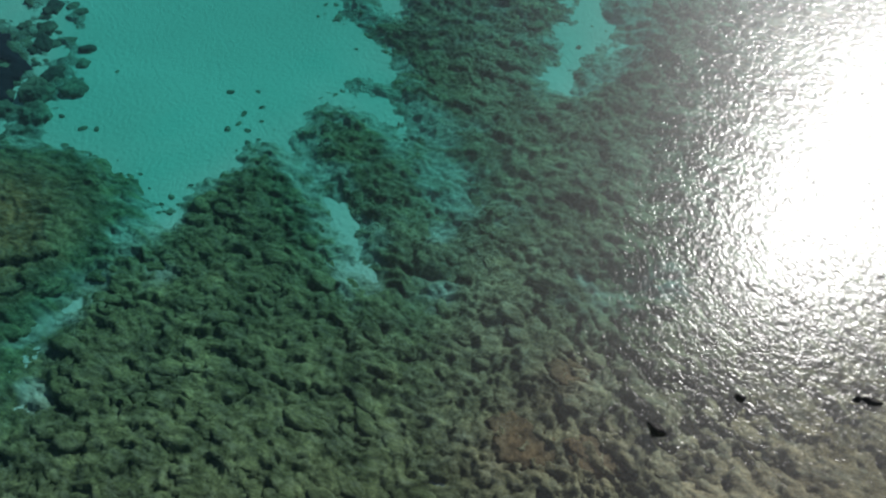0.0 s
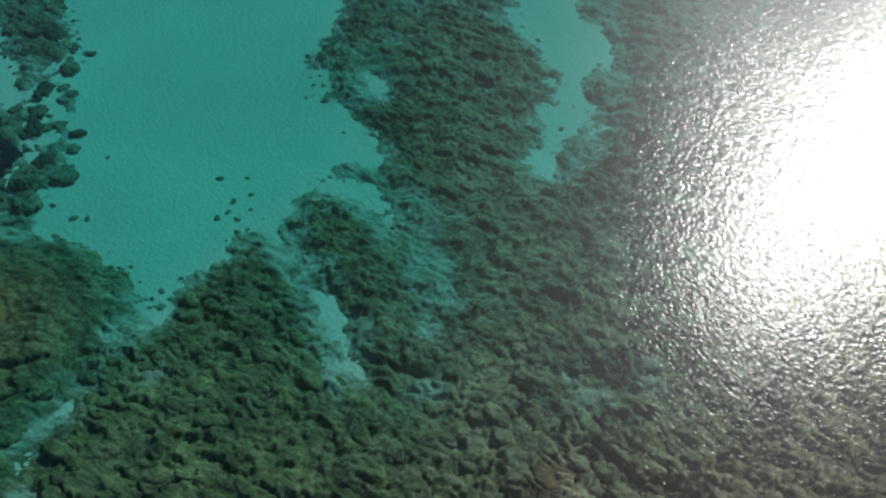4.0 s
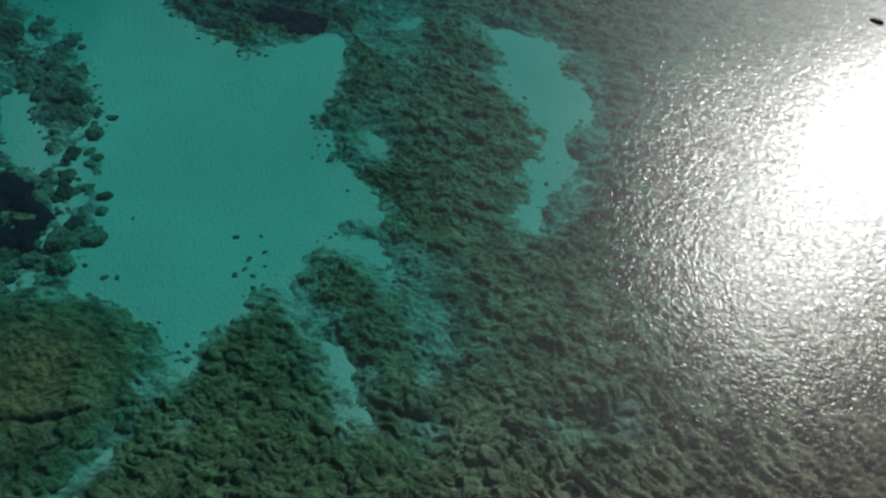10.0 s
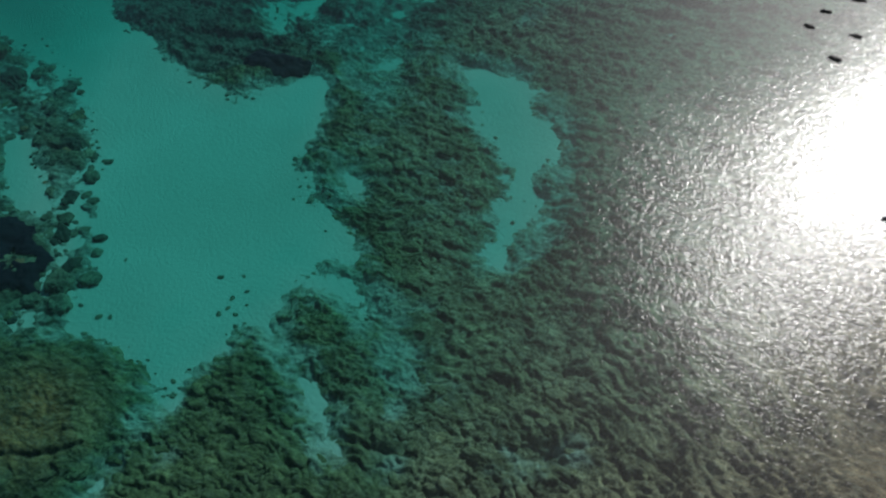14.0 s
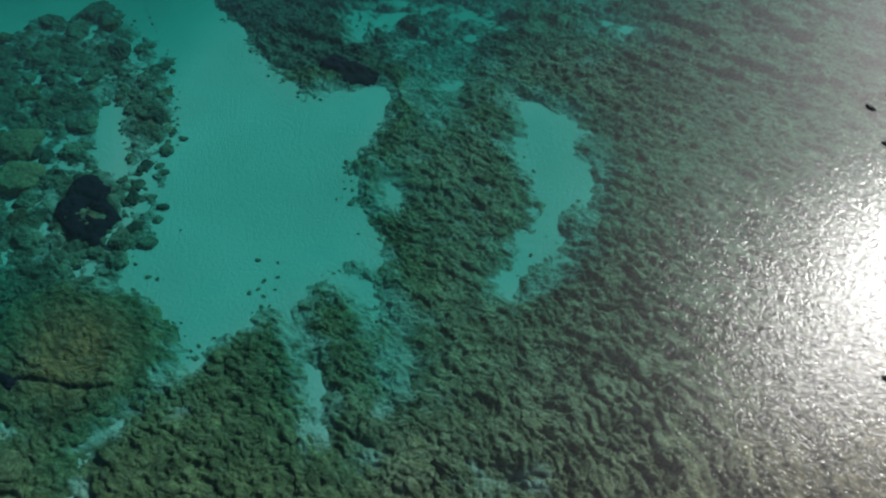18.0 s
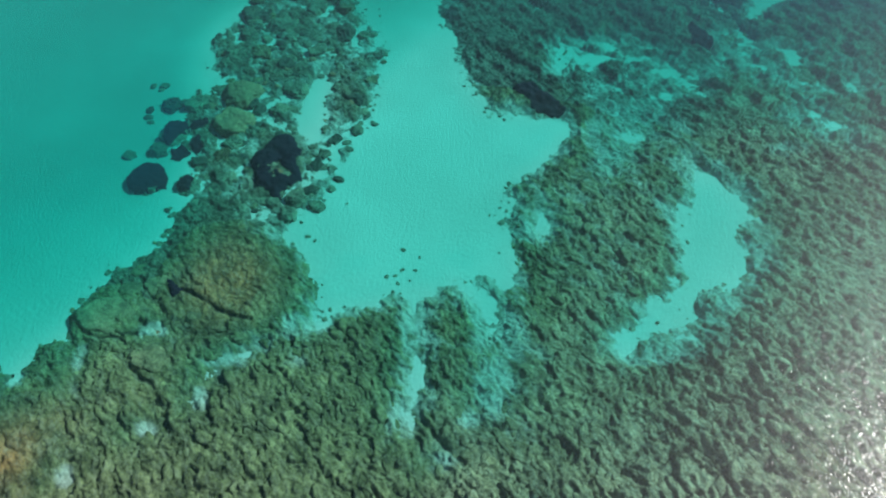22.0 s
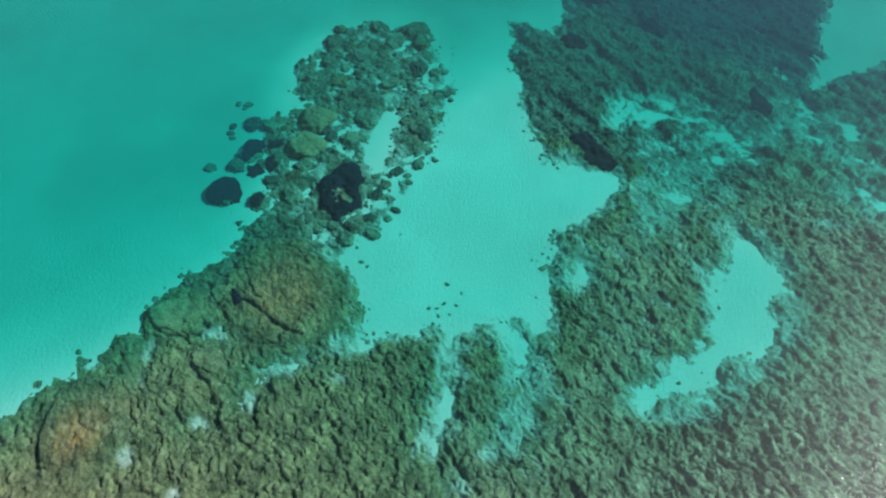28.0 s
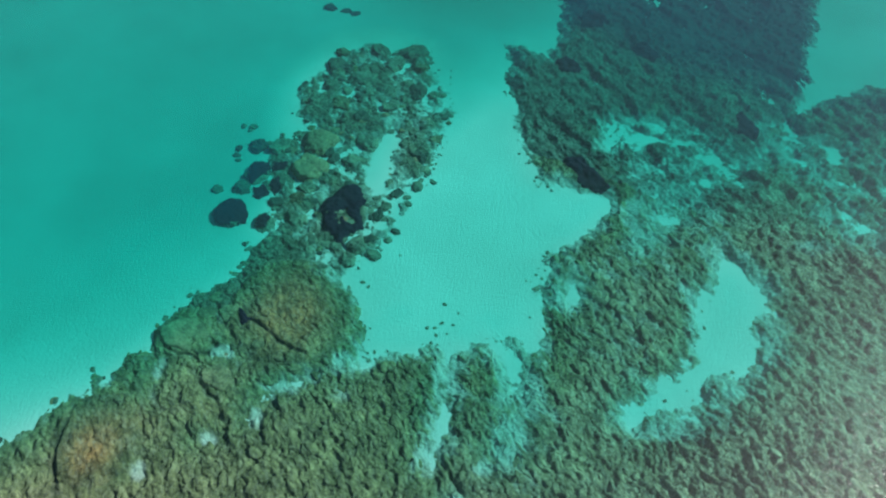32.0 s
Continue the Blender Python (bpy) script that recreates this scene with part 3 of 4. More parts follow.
def reef_level(x, y, sand, edge, shore):
    """Height of the reef rock, broken plates and knobs that rise out of the sand, how much shade is painted into its
    joints, and how high on its knob a place lies.
    """
    wx, wy = x + 0.3 * fractal(x, y, 1.3, 21, 4, 0.6), y + 0.3 * fractal(x, y, 1.3, 31, 4, 0.6)
    bend = -0.4 - 0.38 * smooth(0.0, 4.5, x) * smooth(18.0, 11.0, y)  # the beds of rock run east-south-east, and turn south near the shore
    u, v = (wx - 5) * np.cos(bend) + (wy - 12) * np.sin(bend), (wy - 12) * np.cos(bend) - (wx - 5) * np.sin(bend)
    broad, wide_gap = flakes(u * 0.45, v, 0.5, 41)
    plate, gap = flakes(u * 0.5 + 0.2 * v, v, 0.23, 51)
    chip, _ = flakes(0.6 * wx + 0.3 * wy, wy - 0.2 * wx, 0.14, 59)
    grain = fractal(0.6 * u, v, 0.4, 81, 4, 0.75)
    frayed = 0.25 - edge + 0.42 * fractal(x, y, 1.2, 61, 5, 0.78) + 0.22 * fractal(u * 0.45, v, 0.6, 65, 3)
    rise = smooth(-0.4, 1.7, frayed)
    strata = np.maximum(smooth(0.0, 4.5, x) * smooth(15.5, 11.5, y + 0.35 * x), 0.8 * smooth(3.0, 8.0, x + 2 * fractal(x, y, 4.0, 143, 3)) * smooth(34.0, 24.0, y))
    bands = np.abs(fractal(v + 0.2 * fractal(x, y, 0.7, 145, 3), u * 0.25, 0.8, 141, 4, 0.6))
    slab, slab_gap = flakes(u * 0.3 + 0.1 * v, v, 0.44, 57)
    relief = 0.26 * broad + 0.25 * plate + 0.14 * chip + 0.2 * grain
    relief = relief * (1 - 0.15 * strata) + 0.4 * strata * slab + 0.5 * strata * smooth(0.0, 0.3, bands) + np.maximum(0.3 * fractal(x, y, 6.0, 71, 4), -0.12)
    ledge, _ = flakes(u * 0.32 + 0.15 * v, v, 1.0, 63)
    relief = relief + 0.8 * smooth(35.0, 41.0, y) * (ledge - 0.35)  # coarser ledges on the outer reef
    block, tall = lumps(wx + 0.2 * wy, wy * 1.1, 1.1, 151)
    ridge = smooth(-0.4, 0.8, near_outline(x, y, RIDGE))
    relief = relief * (1 - 0.5 * ridge) + ridge * smooth(0.1, 0.55, block) * (0.05 + 0.25 * tall)
    spotty = smooth(-0.2, 0.4, fractal(x, y, 1.8, 85, 3))
    # painted shade: strongest in the gaps between plates, broken up by noise
    joint_shade = np.maximum(0.8 * smooth(0.12, 0.02, wide_gap), 0.6 * smooth(0.13, 0.02, gap)) * spotty
    joint_shade = np.maximum(joint_shade, strata * np.maximum(smooth(0.13, 0.03, bands), 0.8 * smooth(0.1, 0.02, slab_gap)))
    joint_shade = np.maximum(joint_shade * (1 - 0.6 * ridge), 0.8 * ridge * smooth(0.3, 0.08, block))
    perch = np.clip(0.45 * broad + 0.4 * plate + 0.25 * grain, 0, 1)
    top = sand - 0.12 + rise * (0.26 + 0.56 * relief * (1 + 0.1 * smooth(1.0, 8.0, x)) * (0.35 + 0.65 * smooth(1.0, 6.0, shore)))
    for mx, my, r, high in DOMES:
        q = np.hypot(x - mx, y - my) / (r * (1 + 0.14 * fractal(x, y, 2.0, 87, 3)))
        top = np.where(q < 1, np.maximum(top, sand + 0.45 * (top - sand) + high * np.sqrt(np.clip(1 - q * q, 0, 1)) ** 0.8 + 0.16 * (relief - 0.4)), top)
        joint_shade = np.where(q < 1, joint_shade * 0.6, joint_shade)
    for run in CRACKS:
        px, py = [p[0] for p in run], [p[1] for p in run]
        box = (x > min(px) - 0.6) & (x < max(px) + 0.6) & (y > min(py) - 0.6) & (y < max(py) + 0.6)
        bx_, by_, d = x[box], y[box], np.full(int(box.sum()), 9.0)
        for (ax, ay), (cx, cy) in zip(run, run[1:]):
            t = np.clip(((bx_ - ax) * (cx - ax) + (by_ - ay) * (cy - ay)) / ((cx - ax) ** 2 + (cy - ay) ** 2), 0, 1)
            d = np.minimum(d, np.hypot(bx_ - ax - t * (cx - ax), by_ - ay - t * (cy - ay)))
        d = d + 0.06 * fractal(bx_, by_, 0.6, 89, 3)
        top[box] = np.maximum(top[box] - 0.22 * np.exp(-((d / 0.1) ** 2)), np.minimum(top[box], sand[box] + 0.06))
        # cracks get the same painted shade along their bottom
        joint_shade[box] = np.maximum(joint_shade[box], smooth(0.15, 0.06, d))
    return np.where(top > -0.1, -0.1 + 0.15 * (top + 0.1), top), joint_shade, perch


def part(name, mesh, material, parent=None):
    mesh.materials.append(material)
    ob = new(name, mesh)
    if parent:
        ob.parent = parent
    return ob


def sheet(name, xs, ys, z, keep=None, **layers):
    """A mesh over a grid of places with heights z, of the faces kept."""
    nx, ny = len(xs), len(ys)
    gx, gy = np.meshgrid(xs, ys)
    co = np.stack([gx, gy, z], -1).reshape(-1, 3)
    i = np.arange(nx * ny).reshape(ny, nx)
    quads = np.stack([i[:-1, :-1], i[:-1, 1:], i[1:, 1:], i[1:, :-1]], -1).reshape(-1, 4)
    if keep is not None:
        quads = quads[keep.reshape(-1)]
    used, quads = np.unique(quads, return_inverse=True)
    quads, co = quads.reshape(-1, 4), co[used]
    mesh = bpy.data.meshes.new(name)
    mesh.vertices.add(len(co))
    mesh.vertices.foreach_set("co", co.astype(np.float32).ravel())
    mesh.loops.add(quads.size)
    mesh.loops.foreach_set("vertex_index", quads.astype(np.int32).ravel())
    mesh.polygons.add(len(quads))
    mesh.polygons.foreach_set("loop_start", np.arange(0, quads.size, 4, dtype=np.int32))
    for key, values in layers.items():
        layer = mesh.attributes.new(key, "FLOAT", "POINT")
        layer.data.foreach_set("value", values.reshape(-1)[used].astype(np.float32))
    mesh.update(calc_edges=True)
    mesh.polygons.foreach_set("use_smooth", np.ones(len(quads), bool))
    return mesh


# ---- the ground: one sheet of sand that goes on to the horizon ----
REACH = np.array([6, 14, 26, 45, 80, 150, 300, 600, 1200, 2200], float)
inner_x, inner_y = np.arange(-66, 40.01, 0.25), np.arange(-8, 82.01, 0.25)
xs = np.concatenate([inner_x[0] - REACH[::-1], inner_x, inner_x[-1] + REACH])
ys = np.concatenate([inner_y[0] - REACH[::-1], inner_y, inner_y[-1] + REACH])
gx, gy = np.meshgrid(xs, ys)
ground = part("ground", sheet("ground", xs, ys, sand_level(gx, gy, shore_distance(gx, gy))), SANDY)
tagged(ground, "pale rippled sand of the sea floor under clear water", "sea floor", kind="structure")

# ---- the reefs: packed rock, one body each ----
REEFS = [
    ("reef_platform", -4.0, 12.0, REEF, "broad shelf of lumpy rock grown with green algae"),
    ("boulder_reef", -24.0, 24.0, RIDGE_REEF, "low ridge of algae-grown boulders between two sand flats"),
    ("middle_reef", -2.5, 28.0, REEF, "tongue of green turf rock between two sand patches"),
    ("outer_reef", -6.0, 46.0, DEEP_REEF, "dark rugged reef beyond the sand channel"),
    ("shore_reef", 15.0, 24.0, REEF, "shallow brown rock flat towards the shore"),
    ("seagrass_meadow", -900.0, 900.0, MEADOW, "dark blue-green seagrass meadow in deeper water"),
]
xs = np.concatenate([np.arange(-40, -32, 0.12), np.arange(-32, -23, 0.09), np.arange(-23, -12, 0.07), np.arange(-12, 13, 0.06), np.arange(13, 34.01, 0.1)])
ys = np.concatenate([np.arange(-6, 3, 0.08), np.arange(3, 26, 0.06), np.arange(26, 42, 0.075), np.arange(42, 74.01, 0.12)])
gx, gy = np.meshgrid(xs, ys)
shore = shore_distance(gx, gy)
edge = sandiness(gx, gy)
bed = sand_level(gx, gy, shore)
rock, joint_shade, perch = reef_level(gx, gy, bed, edge, shore)
proud = rock - bed
streaky = fractal(0.92 * gx - 0.39 * gy, 2.2 * (0.39 * gx + 0.92 * gy), 0.9, 91, 5, 0.65)
thick = np.maximum((0.35 + 0.53 * np.maximum(smooth(-14.0, -8.0, gx), 0.6 * smooth(15.0, 18.0, gy))) * smooth(-1.8, 0.1, edge + 0.6 * fractal(gx, gy, 1.5, 93, 4, 0.6)), dusting(gx, gy))
dust = smooth(0.18, 0.8, thick * (1.15 - 0.75 * perch) + 0.45 * streaky * np.sqrt(thick) * (1 - 0.5 * thick))
face_proud = np.maximum(np.maximum(proud[:-1, :-1], proud[1:, 1:]), np.maximum(proud[:-1, 1:], proud[1:, :-1]))
cx, cy = gx[:-1, :-1] + 1.5 * fractal(gx[:-1, :-1], gy[:-1, :-1], 5.0, 95, 2), gy[:-1, :-1]
owner = np.argmin(np.stack([(cx - x) ** 2 + (cy - y) ** 2 for _, x, y, _, _ in REEFS]), 0)
for n, (x, y, r, _) in enumerate(DOMES):
    owner = np.where(np.hypot(gx[:-1, :-1] - x, gy[:-1, :-1] - y) < 0.97 * r, len(REEFS) + n, owner)
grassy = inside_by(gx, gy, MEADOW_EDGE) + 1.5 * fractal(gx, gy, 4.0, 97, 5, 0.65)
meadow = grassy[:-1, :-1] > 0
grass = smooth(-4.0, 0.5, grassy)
owner = np.where(meadow, len(REEFS) - 1, owner)
keep = (face_proud > -0.05) & (shore[:-1, :-1] > 0.3)
for n, (name, _, _, material, label) in enumerate(REEFS):
    mesh = sheet(name, xs, ys, rock, keep & (owner == n), dust=dust, joint_shade=joint_shade, grass=grass)
    tagged(part(name, mesh, material), label, "seagrass" if material is MEADOW else "reef")
DOME_LABELS = ("broad domed boulder with an orange-brown top", "low green boulder at the edge of the rock shelf")
for n in range(len(DOMES)):
    x, y, r, _ = DOMES[n]
    rust = smooth(0.75, 0.1, np.hypot(gx - x - 0.1 * r, gy - y + 0.15 * r) / r)
    mesh = sheet("dome_boulder", xs, ys, rock, keep & (owner == len(REEFS) + n), dust=dust, joint_shade=joint_shade, rust=rust)
    tagged(part("dome_boulder", mesh, DOME_ROCK if n < 2 else REEF), DOME_LABELS[n > 1], "boulder", "domed boulders of the shelf")

# slabs of rock proud of the shelf, nearest to where the camera flies lowest
rng = random.Random(21)


def slab_mesh(n):
    """A low cracked slab, longer than wide, with an uneven rim."""
    bm = bmesh.new()
    rim, mid, low = [], [], []
    for i in range(12):
        a = 2 * math.pi * i / 12
        r = 1 + 0.35 * noise.noise((math.cos(a) * 1.3 + n * 3.1, math.sin(a) * 1.3, n))
        x, y = math.cos(a) * r * 1.5, math.sin(a) * r * 0.75
        low.append(bm.verts.new((x * 1.05, y * 1.05, -0.5)))
        rim.append(bm.verts.new((x, y, 0.1 + 0.12 * noise.noise((x, y, n)))))
        mid.append(bm.verts.new((x * 0.6, y * 0.6, 0.24 + 0.16 * noise.noise((x * 2, y * 2, n + 7)))))
    for i in range(12):
        j = (i + 1) % 12
        bm.faces.new((low[i], low[j], rim[j], rim[i]))
        bm.faces.new((rim[i], rim[j], mid[j], mid[i]))
    bm.faces.new(mid)
    for f in bm.faces:
        f.smooth = True
    mesh = bpy.data.meshes.new("slab")
    bm.to_mesh(mesh)
    bm.free()
    mesh.materials.append(REEF)
    return mesh


slabs = [slab_mesh(n) for n in range(10)]
for owner_name, (x0, x1, y0, y1), count in (("reef_platform", (-14, 9, 4.5, 16), 260), ("shore_reef", (9, 19, 7, 30), 160), ("middle_reef", (-5, 4, 20, 31), 70)):
    body, made = bpy.data.objects[owner_name], 0
    while made < count:
        x, y = rng.uniform(x0, x1), rng.uniform(y0, y1)
        i, j = int(np.searchsorted(xs, x)), int(np.searchsorted(ys, y))
        if edge[j, i] > -0.7 or REEFS[min(owner[j, i], len(REEFS) - 1)][0] != owner_name or shore[j, i] < 3:
            continue
        r = rng.choice((0.15, 0.19, 0.23, 0.28, 0.34))
        ob = new("slab", slabs[made % 10])
        ob.matrix_world = pose(x, y, min(rock[j, i], -0.2) - 0.04, rng.uniform(-9, 9), rng.uniform(-9, 9), rng.gauss(-48 if x > -6 else -12, 20)) @ Matrix.Diagonal((r, r, r, 1))
        ob.parent = body
        made += 1

# ---- the water, level at z = 0 ----
def water_column(x, y):
    """How much water light crosses here, as a share of that over the sand flat: less over rock and towards the shore, more out west."""
    c = 0.64 + 0.36 * smooth(-2.2, 0.8, sandiness(x, y)) + 0.2 * dusting(x, y)
    for mx, my, r, high in DOMES:
        c = c * (1 - 0.25 * high * smooth(1.1, 0.2, np.hypot(x - mx, y - my) / r))
    for mx, my, r in BOULDER_NEAR:
        c = c * (1 - 0.55 * smooth(1.7, 0.3, np.hypot(x - mx, y - my) / r))
    ridge = smooth(-1.6, 2.0, near_outline(x, y, RIDGE))
    c = c * (1 - 0.25 * ridge)
    c = c + 0.14 * (1 - 0.6 * ridge) * np.clip(-16.5 - x, 0, 10) + 0.1 * np.clip(y - 34.5 + 0.15 * x - 0.8 * np.maximum(x, 0), 0, 18) + 0.06 * fractal(x, y, 14.0, 121, 2)
    c = c + 0.22 * smooth(-17.0, -21.5, x) * (1 - ridge)
    return c * (0.06 + 0.94 * smooth(0.0, 24.0, shore_distance(x, y)))


wx = np.concatenate([inner_x[0] - REACH[::-1], inner_x[::2], inner_x[-1] + REACH])
wy = np.concatenate([inner_y[0] - REACH[::-1], inner_y[::2], inner_y[-1] + REACH])
hx, hy = np.meshgrid(wx, wy)
gusts = 0.88 + 1.4 * np.exp(-(((hx - 11.5) / 6.0) ** 2) - ((hy - 28) / 10) ** 2) + 0.12 * fractal(hx, hy, 5.0, 131, 3)  # rougher where the wind strikes
mesh = sheet("water", wx, wy, np.zeros(hx.shape), column=water_column(hx, hy), wind=gusts)
tagged(part("water", mesh, WATER), "clear turquoise sea water with small sunlit ripples", "water", kind="structure")

# ---- the beach and the thin line of foam along it ----
along = np.linspace(0, 1, 160)
line = np.array([(60.0, 42.0), (36.0, 26.5), (28.5, 21.5), *SHORE, (-14.0, -7.0)])
steps = np.concatenate([[0], np.cumsum(np.hypot(*np.diff(line, axis=0).T))])
px, py = (np.interp(along * steps[-1], steps, line[:, i]) for i in (0, 1))
tx, ty = np.gradient(px), np.gradient(py)
size = np.hypot(tx, ty)
nx, ny = -ty / size, tx / size  # landwards


def ribbon(name, offsets, lift, wobble, seed):
    """A strip along the waterline between offsets landwards, following the ground a little above it."""
    verts, faces = [], []
    for j, off in enumerate(offsets):
        w = off + wobble * fractal(px, py, 1.6, seed + j, 3)
        vx, vy = px + nx * w, py + ny * w
        z = sand_level(vx, vy, shore_distance(vx, vy)) + lift
        verts += [tuple(v) for v in np.stack([vx, vy, z], -1).tolist()]
    n = len(along)
    for j in range(len(offsets) - 1):
        faces += [(j * n + i, j * n + i + 1, (j + 1) * n + i + 1, (j + 1) * n + i) for i in range(n - 1)]
    mesh = bpy.data.meshes.new(name)
    mesh.from_pydata(verts, [], faces)
    mesh.polygons.foreach_set("use_smooth", np.ones(len(faces), bool))
    return mesh


tagged(part("beach", ribbon("beach", [-0.6, 0.0, 0.5, 1.0, 2.0, 3.5, 6.0, 10.0, 16.0], 0.012, 0.0, 1), BEACHY),
       "damp tan beach sand at the water's edge", "beach", kind="structure")
tagged(part("foam_line", ribbon("foam_line", [-0.14, -0.02, 0.08, 0.18], 0.03, 0.14, 7), FOAMY), "thin white foam line along the waterline", "foam")


# ---- rocks ----
def rock_mesh(name, seed, rx, ry, rz, rough=0.22, detail=3, material=None):
    """A rounded, dented rock: an uneven ball pressed flat underneath."""
    bm = bmesh.new()
    bmesh.ops.create_icosphere(bm, subdivisions=detail, radius=1.0)
    shift = Vector((seed * 7.31, seed * -3.7, seed * 1.9))
    cuts = random.Random(seed)
    planes = [(Vector([cuts.gauss(0, 1) for _ in range(3)]).normalized(), cuts.uniform(0.66, 0.92)) for _ in range(11)]
    planes.append((Vector((cuts.gauss(0, 0.12), cuts.gauss(0, 0.12), 1)).normalized(), cuts.uniform(0.6, 0.8)))
    for i in range(5):
        a = 2 * math.pi * (i + cuts.uniform(-0.3, 0.3)) / 5
        planes.append((Vector((math.cos(a), math.sin(a), 0.25)).normalized(), cuts.uniform(0.7, 0.9)))
    for v in bm.verts:
        p = v.co.normalized()
        dent = noise.noise(p * 1.1 + shift) * 1.2 + noise.noise(p * 2.6 + shift) * 0.7 + noise.noise(p * 6.0 + shift) * 0.3
        facet = abs(noise.noise(p * 1.8 - shift)) * 0.8
        q = Vector((p.x * rx, p.y * ry, p.z * rz))
        knobs = abs(noise.noise(q * 2.2 + shift)) + 0.5 * abs(noise.noise(q * 5.0 - shift))
        r = 1.0 + rough * (dent - facet) 
        for normal, far in planes:
            if p.dot(normal) > 0.2:
                r = min(r, far / p.dot(normal) + 0.05 * dent)
        r -= (0.3 if rx > 0.5 else 0.12) * knobs / max(1.0, rx)
        v.co = Vector((p.x * r * rx, p.y * r * ry, (p.z if p.z > 0 else p.z * 0.5) * r * rz))
    for f in bm.faces:
        f.smooth = True
    mesh = bpy.data.meshes.new(name)
    bm.to_mesh(mesh)
    bm.free()
    if material:
        mesh.materials.append(material)
    return mesh


def level_at(x, y):
    """The height of sand or reef at one place, of the sand alone, and how far into the sand it lies."""
    i = min(max(int(np.searchsorted(xs, x)), 0), len(xs) - 1)
    j = min(max(int(np.searchsorted(ys, y)), 0), len(ys) - 1)
    return float(max(rock[j, i], bed[j, i])), float(bed[j, i]), float(edge[j, i])


MOUNDS = []  # boulders, to rest weed on


def boulder(n, x, y, r, long=1.0, turn=0.0, high=0.75, material=None, label="", name="boulder", group="boulders of the reef", lift=None):
    _, floor_z, _ = level_at(x, y)
    floor_z = floor_z if lift is None else lift
    r = 1.16 * r
    rz = min(high * r, 0.8)
    ob = new(name, rock_mesh(name, n + 1, r * long, r, rz, 0.2, 5 if r > 0.7 else 4, material))
    ob.matrix_world = pose(x, y, floor_z - 0.08, 0, 0, turn)
    MOUNDS.append((x, y, r * long, r, rz, floor_z - 0.08, radians(turn)))
    return tagged(ob, label, "boulder", group)


BOULDERS_NORTH = [
    (-29.5, 38.0, 0.87), (-26.9, 39.6, 1.15), (-27.2, 37.3, 0.95), (-30.8, 34.2, 1.04), (-28.1, 34.2, 1.2),
    (-25.2, 38.3, 0.85), (-29.5, 32.0, 0.78), (-26.3, 33.3, 0.73), (-23.3, 35.7, 0.91), (-21.9, 36.1, 0.59),
    (-28.6, 29.9, 0.9), (-28.7, 28.4, 0.67), (-27.3, 30.7, 0.89), (-24.6, 30.5, 0.83), (-23.5, 31.2, 0.74),
    (-24.4, 29.0, 0.73), (-22.4, 28.7, 0.85), (-23.9, 33.0, 0.71), (-31.2, 30.2, 0.41), (-31.9, 35.8, 0.67),
    (-24.7, 36.0, 0.6), (-30.0, 29.3, 0.45), (-28.1, 32.3, 0.55)
]
BOULDERS_EAST = [
    (-19.9, 34.5, 0.61), (-20.5, 33.4, 0.65), (-20.6, 31.8, 0.56), (-18.6, 32.2, 0.55), (-20.1, 30.5, 0.51),
    (-18.4, 30.0, 0.71), (-18.9, 28.9, 0.5), (-17.2, 29.3, 0.41), (-18.3, 26.7, 0.4), (-15.8, 28.7, 0.24),
    (-17.2, 26.1, 0.48), (-17.0, 24.7, 0.51), (-15.9, 25.9, 0.31), (-18.0, 24.9, 0.36), (-17.6, 23.7, 0.35),
    (-14.9, 23.5, 0.34), (-14.8, 22.6, 0.3), (-19.0, 34.4, 0.26), (-19.6, 33.0, 0.39)
]
BOULDERS_MIDDLE = [
    (-21.9, 26.4, 0.7), (-23.2, 25.9, 0.58), (-22.3, 24.0, 0.61), (-24.3, 21.9, 0.69), (-25.3, 22.9, 0.49),
    (-22.3, 21.2, 0.75), (-23.2, 20.1, 0.59), (-20.7, 19.9, 0.66), (-20.8, 18.7, 0.5), (-18.9, 19.2, 0.6),
    (-19.8, 16.8, 0.74), (-18.6, 17.9, 0.52), (-20.0, 21.1, 0.46), (-16.0, 20.8, 0.82), (-15.7, 19.5, 0.66),
    (-14.7, 21.0, 0.56), (-15.7, 21.8, 0.53), (-21.8, 20.2, 0.51), (-22.5, 22.4, 0.68), (-20.7, 15.7, 0.18),
    (-21.6, 16.2, 0.19), (-22.1, 16.1, 0.23), (-19.7, 22.1, 1.02), (-17.9, 21.9, 0.92), (-19.8, 23.7, 0.95)
]
BOULDERS_WEST = [
    (-25.0, 17.3, 1.18), (-27.6, 18.3, 0.52), (-26.3, 19.5, 0.8), (-26.5, 21.1, 1.06), (-25.0, 20.9, 0.6),
    (-22.4, 18.2, 0.88), (-28.8, 23.3, 0.76), (-27.3, 24.2, 0.85), (-26.2, 24.5, 0.5), (-30.8, 24.5, 0.39),
    (-30.7, 24.1, 0.26), (-29.9, 22.2, 0.34), (-28.9, 21.3, 0.29), (-25.9, 23.4, 0.5)
]
BOULDERS_OCHRE = [
    (-25.3, 26.5, 1.19), (-23.8, 23.9, 1.11)
]
